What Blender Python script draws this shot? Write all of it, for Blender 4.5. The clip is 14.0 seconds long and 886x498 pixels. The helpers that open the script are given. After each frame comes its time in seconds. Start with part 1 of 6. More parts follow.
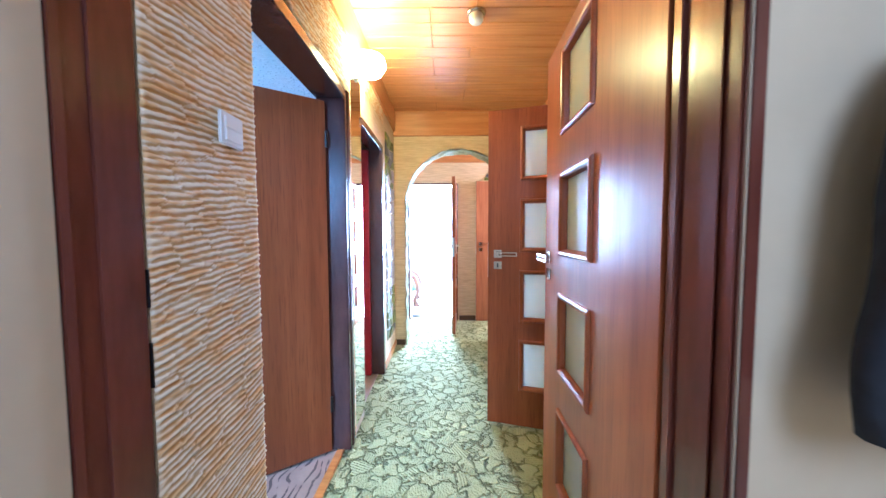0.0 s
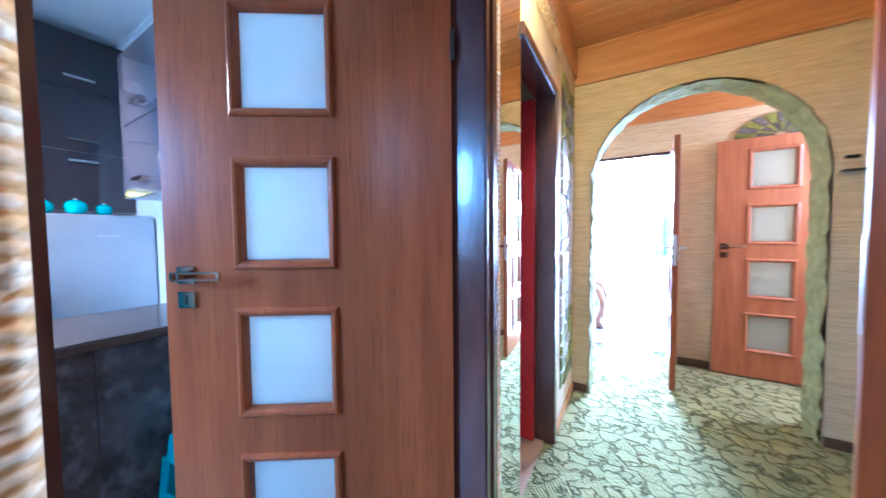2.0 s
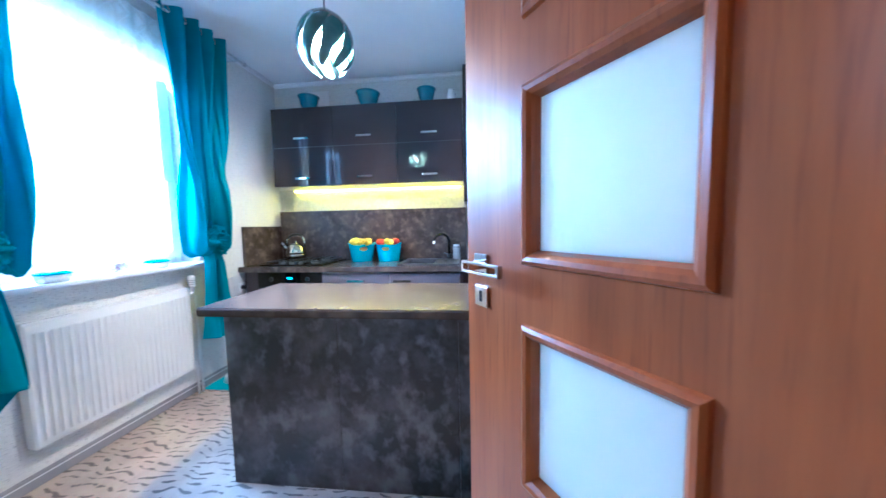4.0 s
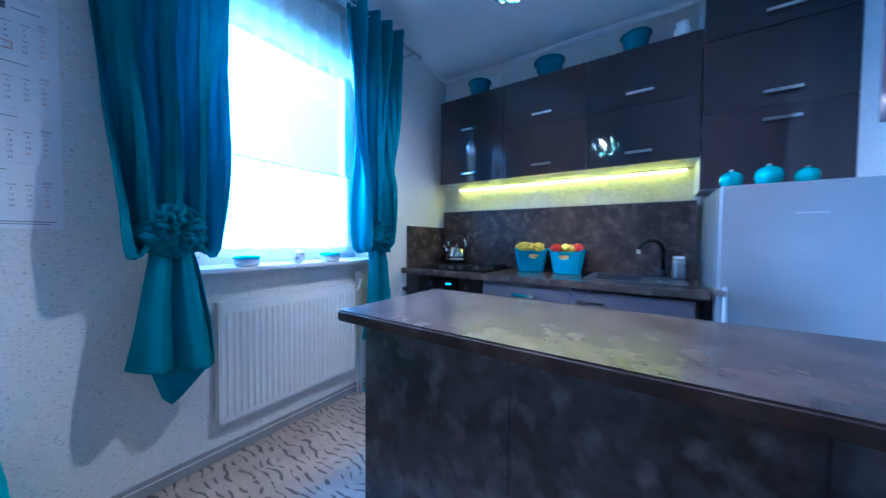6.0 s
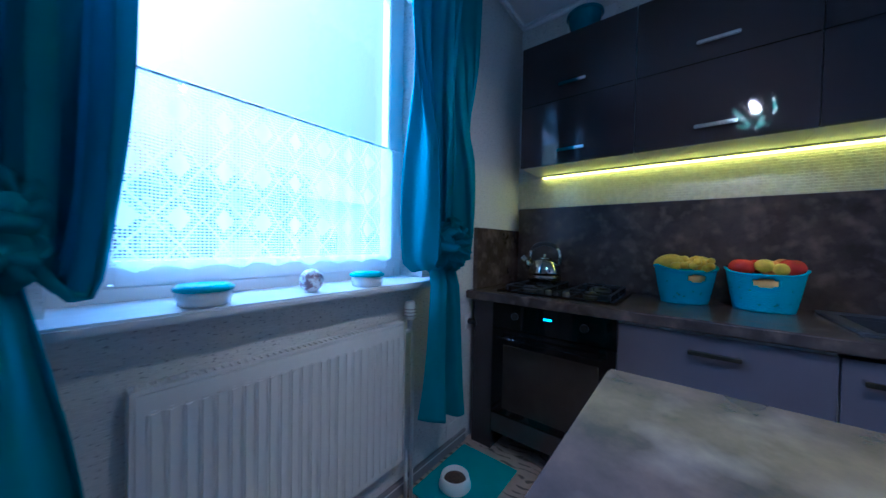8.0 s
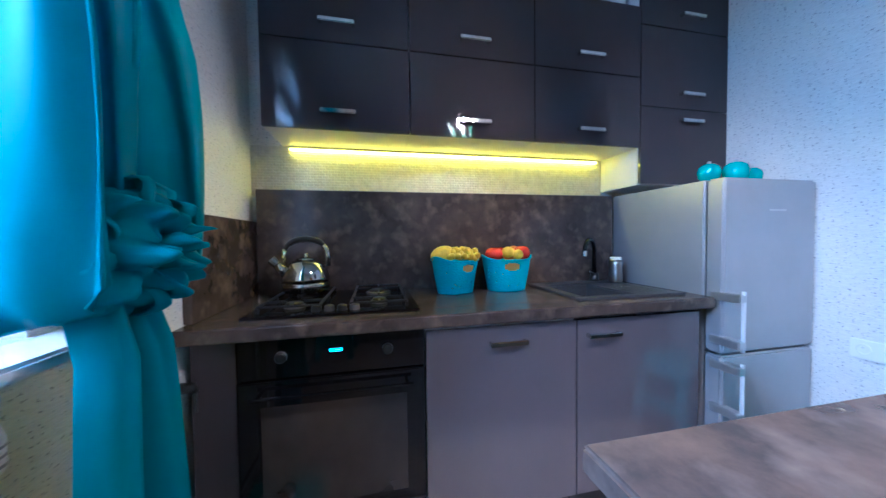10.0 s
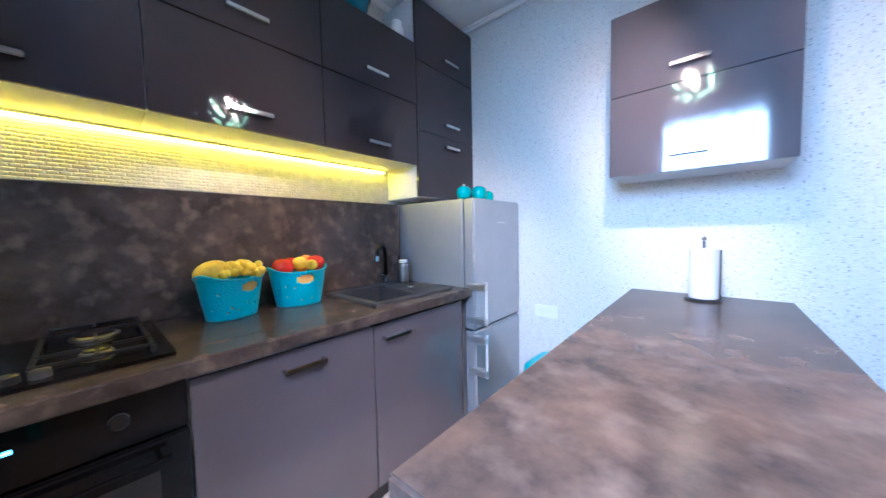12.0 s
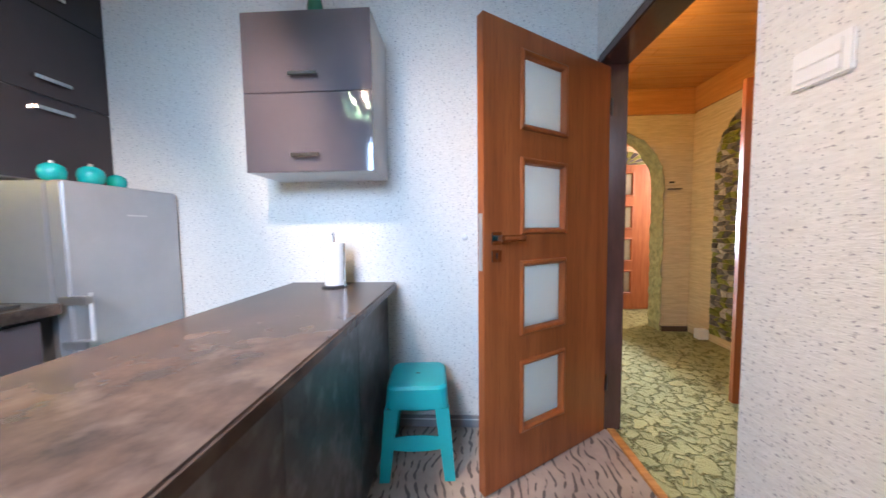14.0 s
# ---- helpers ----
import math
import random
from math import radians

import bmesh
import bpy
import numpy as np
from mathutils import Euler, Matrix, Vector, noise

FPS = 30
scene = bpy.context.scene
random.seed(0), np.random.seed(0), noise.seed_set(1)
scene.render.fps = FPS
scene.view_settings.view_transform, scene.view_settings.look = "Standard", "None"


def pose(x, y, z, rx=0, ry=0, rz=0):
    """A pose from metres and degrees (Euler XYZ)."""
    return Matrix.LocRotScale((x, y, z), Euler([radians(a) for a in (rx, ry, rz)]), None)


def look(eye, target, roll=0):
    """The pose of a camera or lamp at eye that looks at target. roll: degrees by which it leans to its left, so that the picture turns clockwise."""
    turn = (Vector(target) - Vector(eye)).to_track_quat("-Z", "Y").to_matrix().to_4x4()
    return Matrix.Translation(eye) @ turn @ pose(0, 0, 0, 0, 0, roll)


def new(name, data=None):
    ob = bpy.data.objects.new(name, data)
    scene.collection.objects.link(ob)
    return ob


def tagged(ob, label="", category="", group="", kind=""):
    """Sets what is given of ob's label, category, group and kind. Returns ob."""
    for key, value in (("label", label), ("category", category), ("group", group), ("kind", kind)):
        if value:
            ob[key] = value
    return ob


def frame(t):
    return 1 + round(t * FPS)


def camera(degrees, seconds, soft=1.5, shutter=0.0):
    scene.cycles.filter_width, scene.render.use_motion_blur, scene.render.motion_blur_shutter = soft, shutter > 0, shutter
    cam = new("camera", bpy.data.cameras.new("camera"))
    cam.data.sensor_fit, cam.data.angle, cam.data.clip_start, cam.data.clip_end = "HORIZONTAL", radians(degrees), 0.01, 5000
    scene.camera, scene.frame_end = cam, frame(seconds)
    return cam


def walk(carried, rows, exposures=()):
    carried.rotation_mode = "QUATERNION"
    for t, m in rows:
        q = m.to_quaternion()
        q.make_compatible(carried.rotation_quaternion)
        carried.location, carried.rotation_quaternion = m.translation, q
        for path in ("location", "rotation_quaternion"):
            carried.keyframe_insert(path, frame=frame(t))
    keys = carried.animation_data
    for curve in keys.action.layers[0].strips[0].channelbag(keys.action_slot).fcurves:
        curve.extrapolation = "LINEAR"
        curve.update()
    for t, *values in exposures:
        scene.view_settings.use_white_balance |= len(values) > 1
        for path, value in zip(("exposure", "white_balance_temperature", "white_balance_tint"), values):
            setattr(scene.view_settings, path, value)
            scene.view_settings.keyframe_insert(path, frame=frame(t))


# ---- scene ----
cam = camera(109.9, 14.0, shutter=0.25)
PATH = [
    (0, (0.546, 0.828, 1.293), (0.534, 2.826, 1.193), -0.2),
    (0.5, (0.531, 1.079, 1.291), (0.423, 3.073, 1.184), -0.2),
    (1, (0.497, 1.326, 1.295), (0.253, 3.308, 1.184), -0.0),
    (1.5, (0.447, 1.552, 1.273), (-0.106, 3.471, 1.17), -0.2),
    (2, (0.35, 1.749, 1.248), (-0.676, 3.463, 1.162), -0.5),
    (2.5, (0.268, 1.906, 1.256), (-1.188, 3.275, 1.179), -0.4),
    (3, (0.175, 2.027, 1.235), (-1.576, 2.988, 1.141), -0.4),
    (3.5, (0.033, 2.088, 1.215), (-1.907, 2.567, 1.132), -0.3),
    (3.7, (-0.001, 2.141, 1.237), (-1.99, 2.301, 1.105), -0.2),
    (5.8, (-0.55, 1.882, 1.127), (-2.272, 0.866, 1.072), 0.4),
    (6, (-0.601, 1.813, 1.135), (-2.257, 0.693, 1.072), 0.5),
    (6.5, (-0.681, 1.606, 1.145), (-2.128, 0.227, 1.075), 0.9),
    (7, (-0.821, 1.352, 1.165), (-2.154, -0.138, 1.098), 0.7),
    (7.2, (-0.899, 1.282, 1.167), (-2.209, -0.228, 1.103), 0.6),
    (9.3, (-1.399, 0.676, 1.129), (-3.397, 0.598, 1.102), -0.1),
    (9.5, (-1.452, 0.651, 1.154), (-3.45, 0.73, 1.107), -0.6),
    (10, (-1.558, 0.613, 1.154), (-3.512, 1.032, 1.089), -0.7),
    (10.5, (-1.636, 0.588, 1.163), (-3.493, 1.328, 1.089), -0.8),
    (11, (-1.671, 0.572, 1.181), (-3.38, 1.608, 1.093), -0.8),
    (11.5, (-1.643, 0.583, 1.204), (-3.177, 1.862, 1.098), -1.1),
    (12, (-1.578, 0.617, 1.216), (-2.89, 2.122, 1.103), -1.2),
    (12.5, (-1.482, 0.654, 1.204), (-2.518, 2.361, 1.096), -1.1),
    (13, (-1.343, 0.692, 1.204), (-2.084, 2.546, 1.087), -1.2),
    (13.5, (-1.15, 0.758, 1.197), (-1.559, 2.712, 1.072), -1.1),
    (14, (-0.957, 0.835, 1.174), (-1.049, 2.829, 1.051), -0.7),
]
# seconds, stops, kelvin, tint: the clip's camera adapts as it turns to and from the window
EXPOSURES = [(0.0, 3.4, 4150, 10), (1.0, 3.4, 3850, 10), (1.5, 3.2, 4000, 10), (2.0, 3.2, 3950, 10), (2.5, 3.05, 3950, 10), (3.5, 3.6, 4250, 10), (6.0, 2.35, 3550, 10), (7.2, 2.1, 3650, 10), (9.3, -0.35, 3750, 10), (9.5, 0.05, 3750, 10),
             (10.0, 2.4, 4300, 14), (10.5, 3.1, 4450, 16), (11.0, 2.95, 4450, 18), (12.0, 2.75, 4850, 18), (12.5, 2.7, 5050, 18), (14.0, 2.65, 5800, 18)]
walk(cam, [(t, look(eye, target, roll)) for t, eye, target, roll in PATH], EXPOSURES)

# ---- world and lights ----
world = bpy.data.worlds.new("world")
scene.world = world
world.use_nodes = True
wn = world.node_tree
sky = wn.nodes.new("ShaderNodeTexSky")
sky.sky_type = "NISHITA"
sky.sun_disc = False
sky.sun_elevation = radians(52)
sky.sun_rotation = radians(150)
sky.air_density, sky.dust_density, sky.ozone_density = 0.7, 8.5, 0.3
wn.links.new(sky.outputs[0], wn.nodes["Background"].inputs[0])
wn.nodes["Background"].inputs[1].default_value = 0.15


def lamp(name, kind, m, watts, colour, size=0.1, size_y=None):
    data = bpy.data.lights.new(name, kind)
    data.energy, data.color = watts, colour
    if kind == "AREA":
        data.shape, data.size, data.size_y = "RECTANGLE", size, size_y or size
    elif kind == "SUN":
        data.angle = radians(size)
    else:
        data.shadow_soft_size = size
    ob = new(name, data)
    ob.matrix_basis = m
    return ob


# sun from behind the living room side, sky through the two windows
lamp("sun", "SUN", look((0, 0, 10), (-3.5, -6.0, 0)), 2.0, (1, 0.95, 0.88), 0.5)
lamp("kitchen_window_light", "AREA", look((-1.68, -1.1, 2.5), (-1.68, 1.6, 0.7)), 88, (0.50, 0.76, 1.0), 2.2, 1.6)
lamp("living_window_light", "AREA", look((0.8, 9.05, 1.6), (0.7, 4.0, 1.0)), 340, (0.92, 0.96, 1.0), 2.6, 1.8)
# unseen lamp for daylight inferred from the back hall's east side
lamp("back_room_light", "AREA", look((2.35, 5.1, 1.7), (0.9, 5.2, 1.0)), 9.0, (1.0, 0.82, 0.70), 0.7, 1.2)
# unseen fill lamp added behind the camera in the first room
lamp("start_room_fill", "AREA", look((0.9, -0.8, 2.3), (0.6, 0.9, 1.0)), 3.4, (0.95, 0.97, 1.0), 1.0, 1.0)

# ---- materials ----


def material(name, colour, rough=0.5, metal=0.0, second=None, scale=8.0, stretch=(1, 1, 1), detail=4, bump=0.0, bump_scale=60.0,
             emit=None, power=0.0, spec=0.5, coat=0.0, spots=None, spot_scale=20.0, per_object=0.0, sharp=(0.35, 0.65), lines=0.0):
    """A surface with a base colour, a second colour in soft patches, fine relief, and optional specks."""
    m = bpy.data.materials.new(name)
    m.use_nodes = True
    nt = m.node_tree
    b = nt.nodes["Principled BSDF"]
    b.inputs["Roughness"].default_value, b.inputs["Metallic"].default_value = rough, metal
    b.inputs["Specular IOR Level"].default_value = spec
    b.inputs["Coat Weight"].default_value = coat
    b.inputs["Coat Roughness"].default_value = 0.08
    second = second or tuple(c * 0.82 for c in colour)
    co = nt.nodes.new("ShaderNodeTexCoord")
    mp = nt.nodes.new("ShaderNodeMapping")
    mp.inputs["Scale"].default_value = stretch
    nt.links.new(co.outputs["Object"], mp.inputs[0])
    no = nt.nodes.new("ShaderNodeTexNoise")
    no.inputs["Scale"].default_value, no.inputs["Detail"].default_value = scale, detail
    no.inputs["Roughness"].default_value = 0.62
    nt.links.new(mp.outputs[0], no.inputs["Vector"])
    ra = nt.nodes.new("ShaderNodeValToRGB")
    ra.color_ramp.elements[0].position, ra.color_ramp.elements[1].position = sharp
    ra.color_ramp.elements[0].color, ra.color_ramp.elements[1].color = (*second, 1), (*colour, 1)
    nt.links.new(no.outputs[0], ra.inputs[0])
    out = ra.outputs[0]
    if spots:
        vo = nt.nodes.new("ShaderNodeTexNoise")
        vo.inputs["Scale"].default_value, vo.inputs["Detail"].default_value = spot_scale, (1 if lines else 2 if spot_scale > 30 else 9)
        m2 = nt.nodes.new("ShaderNodeMapping")
        m2.inputs["Scale"].default_value = spots[3]
        nt.links.new(co.outputs["Object"], m2.inputs[0])
        nt.links.new(m2.outputs[0], vo.inputs["Vector"])
        r2 = nt.nodes.new("ShaderNodeValToRGB")
        r2.color_ramp.elements[0].position, r2.color_ramp.elements[1].position = spots[1], spots[2]
        if lines:
            r2.color_ramp.elements[0].position, r2.color_ramp.elements[1].position = 0.5 - lines, 0.5
            r2.color_ramp.elements[1].color = (1, 1, 1, 1)
            r2.color_ramp.elements.new(0.5 + lines).color = (0, 0, 0, 1)
        nt.links.new(vo.outputs[0], r2.inputs[0])
        mx = nt.nodes.new("ShaderNodeMix")
        mx.data_type = "RGBA"
        mx.inputs[7].default_value = (*spots[0], 1)
        if lines:
            cut = nt.nodes.new("ShaderNodeTexNoise")
            cut.inputs["Scale"].default_value, cut.inputs["Detail"].default_value = spot_scale * 1.9, 1
            rc = nt.nodes.new("ShaderNodeValToRGB")
            rc.color_ramp.elements[0].position, rc.color_ramp.elements[1].position = 0.42, 0.47
            mk = nt.nodes.new("ShaderNodeMath")
            mk.operation = "MULTIPLY"
            nt.links.new(m2.outputs[0], cut.inputs["Vector"])
            nt.links.new(cut.outputs[0], rc.inputs[0])
            nt.links.new(rc.outputs[0], mk.inputs[0])
            nt.links.new(r2.outputs[0], mk.inputs[1])
            nt.links.new(mk.outputs[0], mx.inputs[0])
        else:
            nt.links.new(r2.outputs[0], mx.inputs[0])
        nt.links.new(out, mx.inputs[6])
        out = mx.outputs[2]
    if per_object:
        oi = nt.nodes.new("ShaderNodeObjectInfo")
        mr = nt.nodes.new("ShaderNodeMapRange")
        mr.inputs[3].default_value, mr.inputs[4].default_value = 1 - per_object, 1 + per_object
        nt.links.new(oi.outputs["Random"], mr.inputs[0])
        hs = nt.nodes.new("ShaderNodeHueSaturation")
        nt.links.new(mr.outputs[0], hs.inputs["Value"])
        nt.links.new(out, hs.inputs["Color"])
        out = hs.outputs[0]
    nt.links.new(out, b.inputs["Base Color"])
    if bump:
        n2 = nt.nodes.new("ShaderNodeTexNoise")
        n2.inputs["Scale"].default_value, n2.inputs["Detail"].default_value = bump_scale, 3
        nt.links.new(mp.outputs[0], n2.inputs["Vector"])
        bp = nt.nodes.new("ShaderNodeBump")
        bp.inputs["Strength"].default_value, bp.inputs["Distance"].default_value = bump, 0.004
        nt.links.new(n2.outputs[0], bp.inputs["Height"])
        nt.links.new(bp.outputs[0], b.inputs["Normal"])
    if emit:
        b.inputs["Emission Color"].default_value, b.inputs["Emission Strength"].default_value = (*emit, 1), power
    return m


DOOR = material("red_brown_door_veneer", (0.33, 0.099, 0.029), 0.29, second=(0.21, 0.056, 0.016), scale=2.2, stretch=(7, 7, 0.40), detail=8, bump=0.04, bump_scale=30, sharp=(0.3, 0.66),
                spots=((0.17, 0.045, 0.016), 0.54, 0.80, (26, 26, 1.4)), spot_scale=4.5, spec=0.32)
DOOR_FAR = material("orange_brown_door_veneer", (0.40, 0.15, 0.06), 0.34, second=(0.28, 0.09, 0.035), scale=5, stretch=(7, 7, 0.55), detail=7, bump=0.05, bump_scale=30)
FRAME = material("dark_brown_gloss_paint", (0.085, 0.036, 0.030), 0.26, second=(0.055, 0.024, 0.022), scale=4, stretch=(3, 3, 0.8), bump=0.22, bump_scale=26, coat=0.5)
FRAME_RED = material("red_brown_gloss_paint", (0.135, 0.038, 0.022), 0.24, second=(0.085, 0.023, 0.014), scale=4, stretch=(3, 3, 0.6), bump=0.1, bump_scale=14, coat=0.4)
ROOM_WALL = material("beige_room_paint", (0.58, 0.46, 0.29), 0.8, second=(0.51, 0.40, 0.25), scale=3, bump=0.1)
WHITE_WALL = material("white_room_paint", (0.72, 0.70, 0.64), 0.8, second=(0.66, 0.64, 0.58), scale=3, bump=0.1)
KITCHEN_WALL = material("pale_flecked_wallpaper", (0.74, 0.73, 0.70), 0.75, second=(0.64, 0.63, 0.60), scale=30, stretch=(1, 1, 5), bump=0.45, bump_scale=55,
                        spots=((0.34, 0.335, 0.345), 0.615, 0.67, (1, 1, 2.4)), spot_scale=70)
CEIL_WHITE = material("white_ceiling_paint", (0.80, 0.80, 0.80), 0.85, second=(0.76, 0.76, 0.77), scale=2, bump=0.08)
FLOOR_PVC = material("beige_vinyl_with_dark_strokes", (0.46, 0.37, 0.30), 0.42, second=(0.36, 0.285, 0.235), scale=6, bump=0.05)
nt = FLOOR_PVC.node_tree
co = nt.nodes.new("ShaderNodeTexCoord")
wav = nt.nodes.new("ShaderNodeTexWave")
wav.inputs["Scale"].default_value, wav.inputs["Distortion"].default_value = 7.5, 9.0
wav.inputs["Detail"].default_value, wav.inputs["Detail Scale"].default_value = 1.0, 0.85
brk = nt.nodes.new("ShaderNodeTexNoise")
brk.inputs["Scale"].default_value, brk.inputs["Detail"].default_value = 15, 2
low = nt.nodes.new("ShaderNodeMath")
low.operation = "MULTIPLY"
ink = nt.nodes.new("ShaderNodeValToRGB")
ink.color_ramp.elements[0].position, ink.color_ramp.elements[1].position = 0.42, 0.50
mix = nt.nodes.new("ShaderNodeMix")
mix.data_type = "RGBA"
mix.inputs[7].default_value = (0.115, 0.090, 0.080, 1)
nt.links.new(co.outputs["Object"], wav.inputs["Vector"])
nt.links.new(co.outputs["Object"], brk.inputs["Vector"])
nt.links.new(wav.outputs["Fac"], low.inputs[0])
nt.links.new(brk.outputs[0], low.inputs[1])
nt.links.new(low.outputs[0], ink.inputs[0])
nt.links.new(ink.outputs[0], mix.inputs[0])
base = nt.nodes["Principled BSDF"].inputs["Base Color"]
nt.links.new(base.links[0].from_socket, mix.inputs[6])
nt.links.new(mix.outputs[2], base)
PLANK = material("honey_pine_board", (0.62, 0.29, 0.070), 0.46, second=(0.48, 0.195, 0.042), scale=4, stretch=(0.5, 9, 9), detail=6, bump=0.06, bump_scale=20, coat=0.06)
PLANK_Y = material("honey_pine_fascia", (0.58, 0.27, 0.07), 0.30, second=(0.45, 0.19, 0.045), scale=4, stretch=(0.6, 0.6, 9), detail=6, bump=0.06, bump_scale=20, coat=0.3)
STRIPE_PLASTER = material("cream_combed_plaster", (0.70, 0.56, 0.34), 0.7, second=(0.54, 0.41, 0.24), scale=26, stretch=(0.25, 0.25, 3.2), detail=4, bump=0.9, bump_scale=34)
ARCH_STONE = material("green_grey_arch_plaster", (0.42, 0.42, 0.20), 0.75, second=(0.26, 0.27, 0.12), scale=16, bump=1.0, bump_scale=26)
CAB = material("grey_brown_gloss_front", (0.038, 0.031, 0.034), 0.045, second=(0.034, 0.028, 0.031), scale=2, spec=0.5)
CAB_LOW = material("lilac_grey_gloss_front", (0.112, 0.096, 0.106), 0.06, second=(0.103, 0.088, 0.097), scale=2, spec=0.8)
CARCASS = material("pale_grey_board", (0.62, 0.62, 0.62), 0.5, second=(0.58, 0.58, 0.58))
STONE = material("dark_marbled_laminate", (0.088, 0.065, 0.053), 0.25, second=(0.038, 0.029, 0.026), scale=6.5, detail=10, bump=0.05, bump_scale=40, sharp=(0.38, 0.66),
                 spots=((0.165, 0.122, 0.096), 0.50, 0.76, (1, 1, 1)), spot_scale=14, spec=0.4)
STONE_TOP = material("brown_grey_marbled_laminate", (0.092, 0.063, 0.049), 0.24, second=(0.036, 0.029, 0.028), scale=7, detail=13, bump=0.05, bump_scale=40, sharp=(0.36, 0.68),
                     spots=((0.114, 0.087, 0.074), 0.50, 0.76, (1, 1, 1)), spot_scale=9, spec=0.15)
STONE_SIDE = material("dark_concrete_laminate", (0.080, 0.076, 0.082), 0.30, second=(0.018, 0.017, 0.020), scale=6, detail=11, bump=0.08, bump_scale=40, sharp=(0.41, 0.63),
                      spots=((0.13, 0.127, 0.132), 0.51, 0.68, (1, 1, 0.8)), spot_scale=13)
CHROME = material("brushed_chrome", (0.70, 0.69, 0.67), 0.09, 1.0, scale=30)
STEEL = material("silver_steel", (0.62, 0.62, 0.62), 0.28, 0.9, second=(0.58, 0.58, 0.58), scale=20, stretch=(1, 1, 0.05))
FRIDGE_M = material("silver_fridge_paint", (0.42, 0.43, 0.45), 0.32, 0.55, second=(0.39, 0.40, 0.42), scale=6)
SILVER = material("silver_handle_paint", (0.74, 0.75, 0.77), 0.32, 0.25, second=(0.70, 0.71, 0.73))
BLACK_GLASS = material("black_glass", (0.005, 0.005, 0.006), 0.05, second=(0.003, 0.003, 0.004), spec=0.26)
# brown base colour stands in for the floor reflection and lit oven interior
OVEN_GLASS = material("brown_oven_glass", (0.035, 0.028, 0.024), 0.12, second=(0.022, 0.018, 0.016), scale=4, spec=0.6)
BLACK_MATT = material("black_cast_iron", (0.012, 0.012, 0.012), 0.30, second=(0.008, 0.008, 0.008), spec=0.5)
TEAL = material("turquoise_plastic", (0.015, 0.40, 0.44), 0.34, second=(0.012, 0.35, 0.39), scale=5)
BASKET_M = material("bright_blue_plastic", (0.03, 0.44, 0.62), 0.38, second=(0.02, 0.38, 0.55), scale=5)
CURTAIN_M = material("turquoise_satin", (0.012, 0.235, 0.305), 0.50, second=(0.009, 0.195, 0.255), scale=5, bump=0.08, bump_scale=400, spec=0.32)
WHITE_PLASTIC = material("white_plastic", (0.80, 0.80, 0.79), 0.35, second=(0.77, 0.77, 0.76))
RAD = material("white_enamel", (0.80, 0.79, 0.76), 0.28, second=(0.77, 0.76, 0.73))
LED = material("yellow_led", (1, 0.85, 0.2), 0.5, emit=(1.0, 0.72, 0.03), power=9.5)
RED = material("red_gloss_paint", (0.42, 0.015, 0.018), 0.35, second=(0.36, 0.012, 0.015))
PALE_FLOOR = material("pale_wood_floor", (0.60, 0.56, 0.50), 0.3, second=(0.52, 0.48, 0.42), scale=5, stretch=(1, 8, 1))
GREY_FLOOR = material("grey_laminate_floor", (0.26, 0.27, 0.28), 0.3, second=(0.20, 0.21, 0.22), scale=5, stretch=(8, 1, 1))
TILE_PINK = material("pinkish_floor_tile", (0.55, 0.40, 0.30), 0.3)
SKIRT = material("grey_skirting", (0.30, 0.29, 0.30), 0.4, second=(0.26, 0.25, 0.26))
SILL_M = material("white_stone_sill", (0.74, 0.74, 0.74), 0.3, second=(0.66, 0.66, 0.67), scale=12)
MIRROR = material("mirror_glass", (0.9, 0.9, 0.9), 0.02, 1.0, second=(0.9, 0.9, 0.9))
METAL_PAPER = material("silver_embossed_wallpaper", (0.62, 0.60, 0.55), 0.32, 0.35, second=(0.50, 0.48, 0.44), scale=40, stretch=(1, 1, 1), bump=0.5, bump_scale=70)


def embossed(mat, width, height, mortar, depth):
    """Adds a fine brick-bond relief in the y-z plane to a material."""
    nt = mat.node_tree
    co = nt.nodes.new("ShaderNodeTexCoord")
    sp, cb = nt.nodes.new("ShaderNodeSeparateXYZ"), nt.nodes.new("ShaderNodeCombineXYZ")
    nt.links.new(co.outputs["Object"], sp.inputs[0])
    nt.links.new(sp.outputs[1], cb.inputs[0])
    nt.links.new(sp.outputs[2], cb.inputs[1])
    br = nt.nodes.new("ShaderNodeTexBrick")
    br.inputs["Scale"].default_value = 1.0
    br.inputs["Brick Width"].default_value, br.inputs["Row Height"].default_value = width, height
    br.inputs["Mortar Size"].default_value, br.inputs["Mortar Smooth"].default_value = mortar, 0.6
    br.inputs["Color1"].default_value, br.inputs["Color2"].default_value, br.inputs["Mortar"].default_value = (1, 1, 1, 1), (0.8, 0.8, 0.8, 1), (0, 0, 0, 1)
    nt.links.new(cb.outputs[0], br.inputs["Vector"])
    bp = nt.nodes.new("ShaderNodeBump")
    bp.inputs["Strength"].default_value, bp.inputs["Distance"].default_value = 1.0, depth
    nt.links.new(br.outputs["Color"], bp.inputs["Height"])
    nt.links.new(bp.outputs[0], nt.nodes["Principled BSDF"].inputs["Normal"])


embossed(METAL_PAPER, 0.030, 0.014, 0.0025, 0.004)


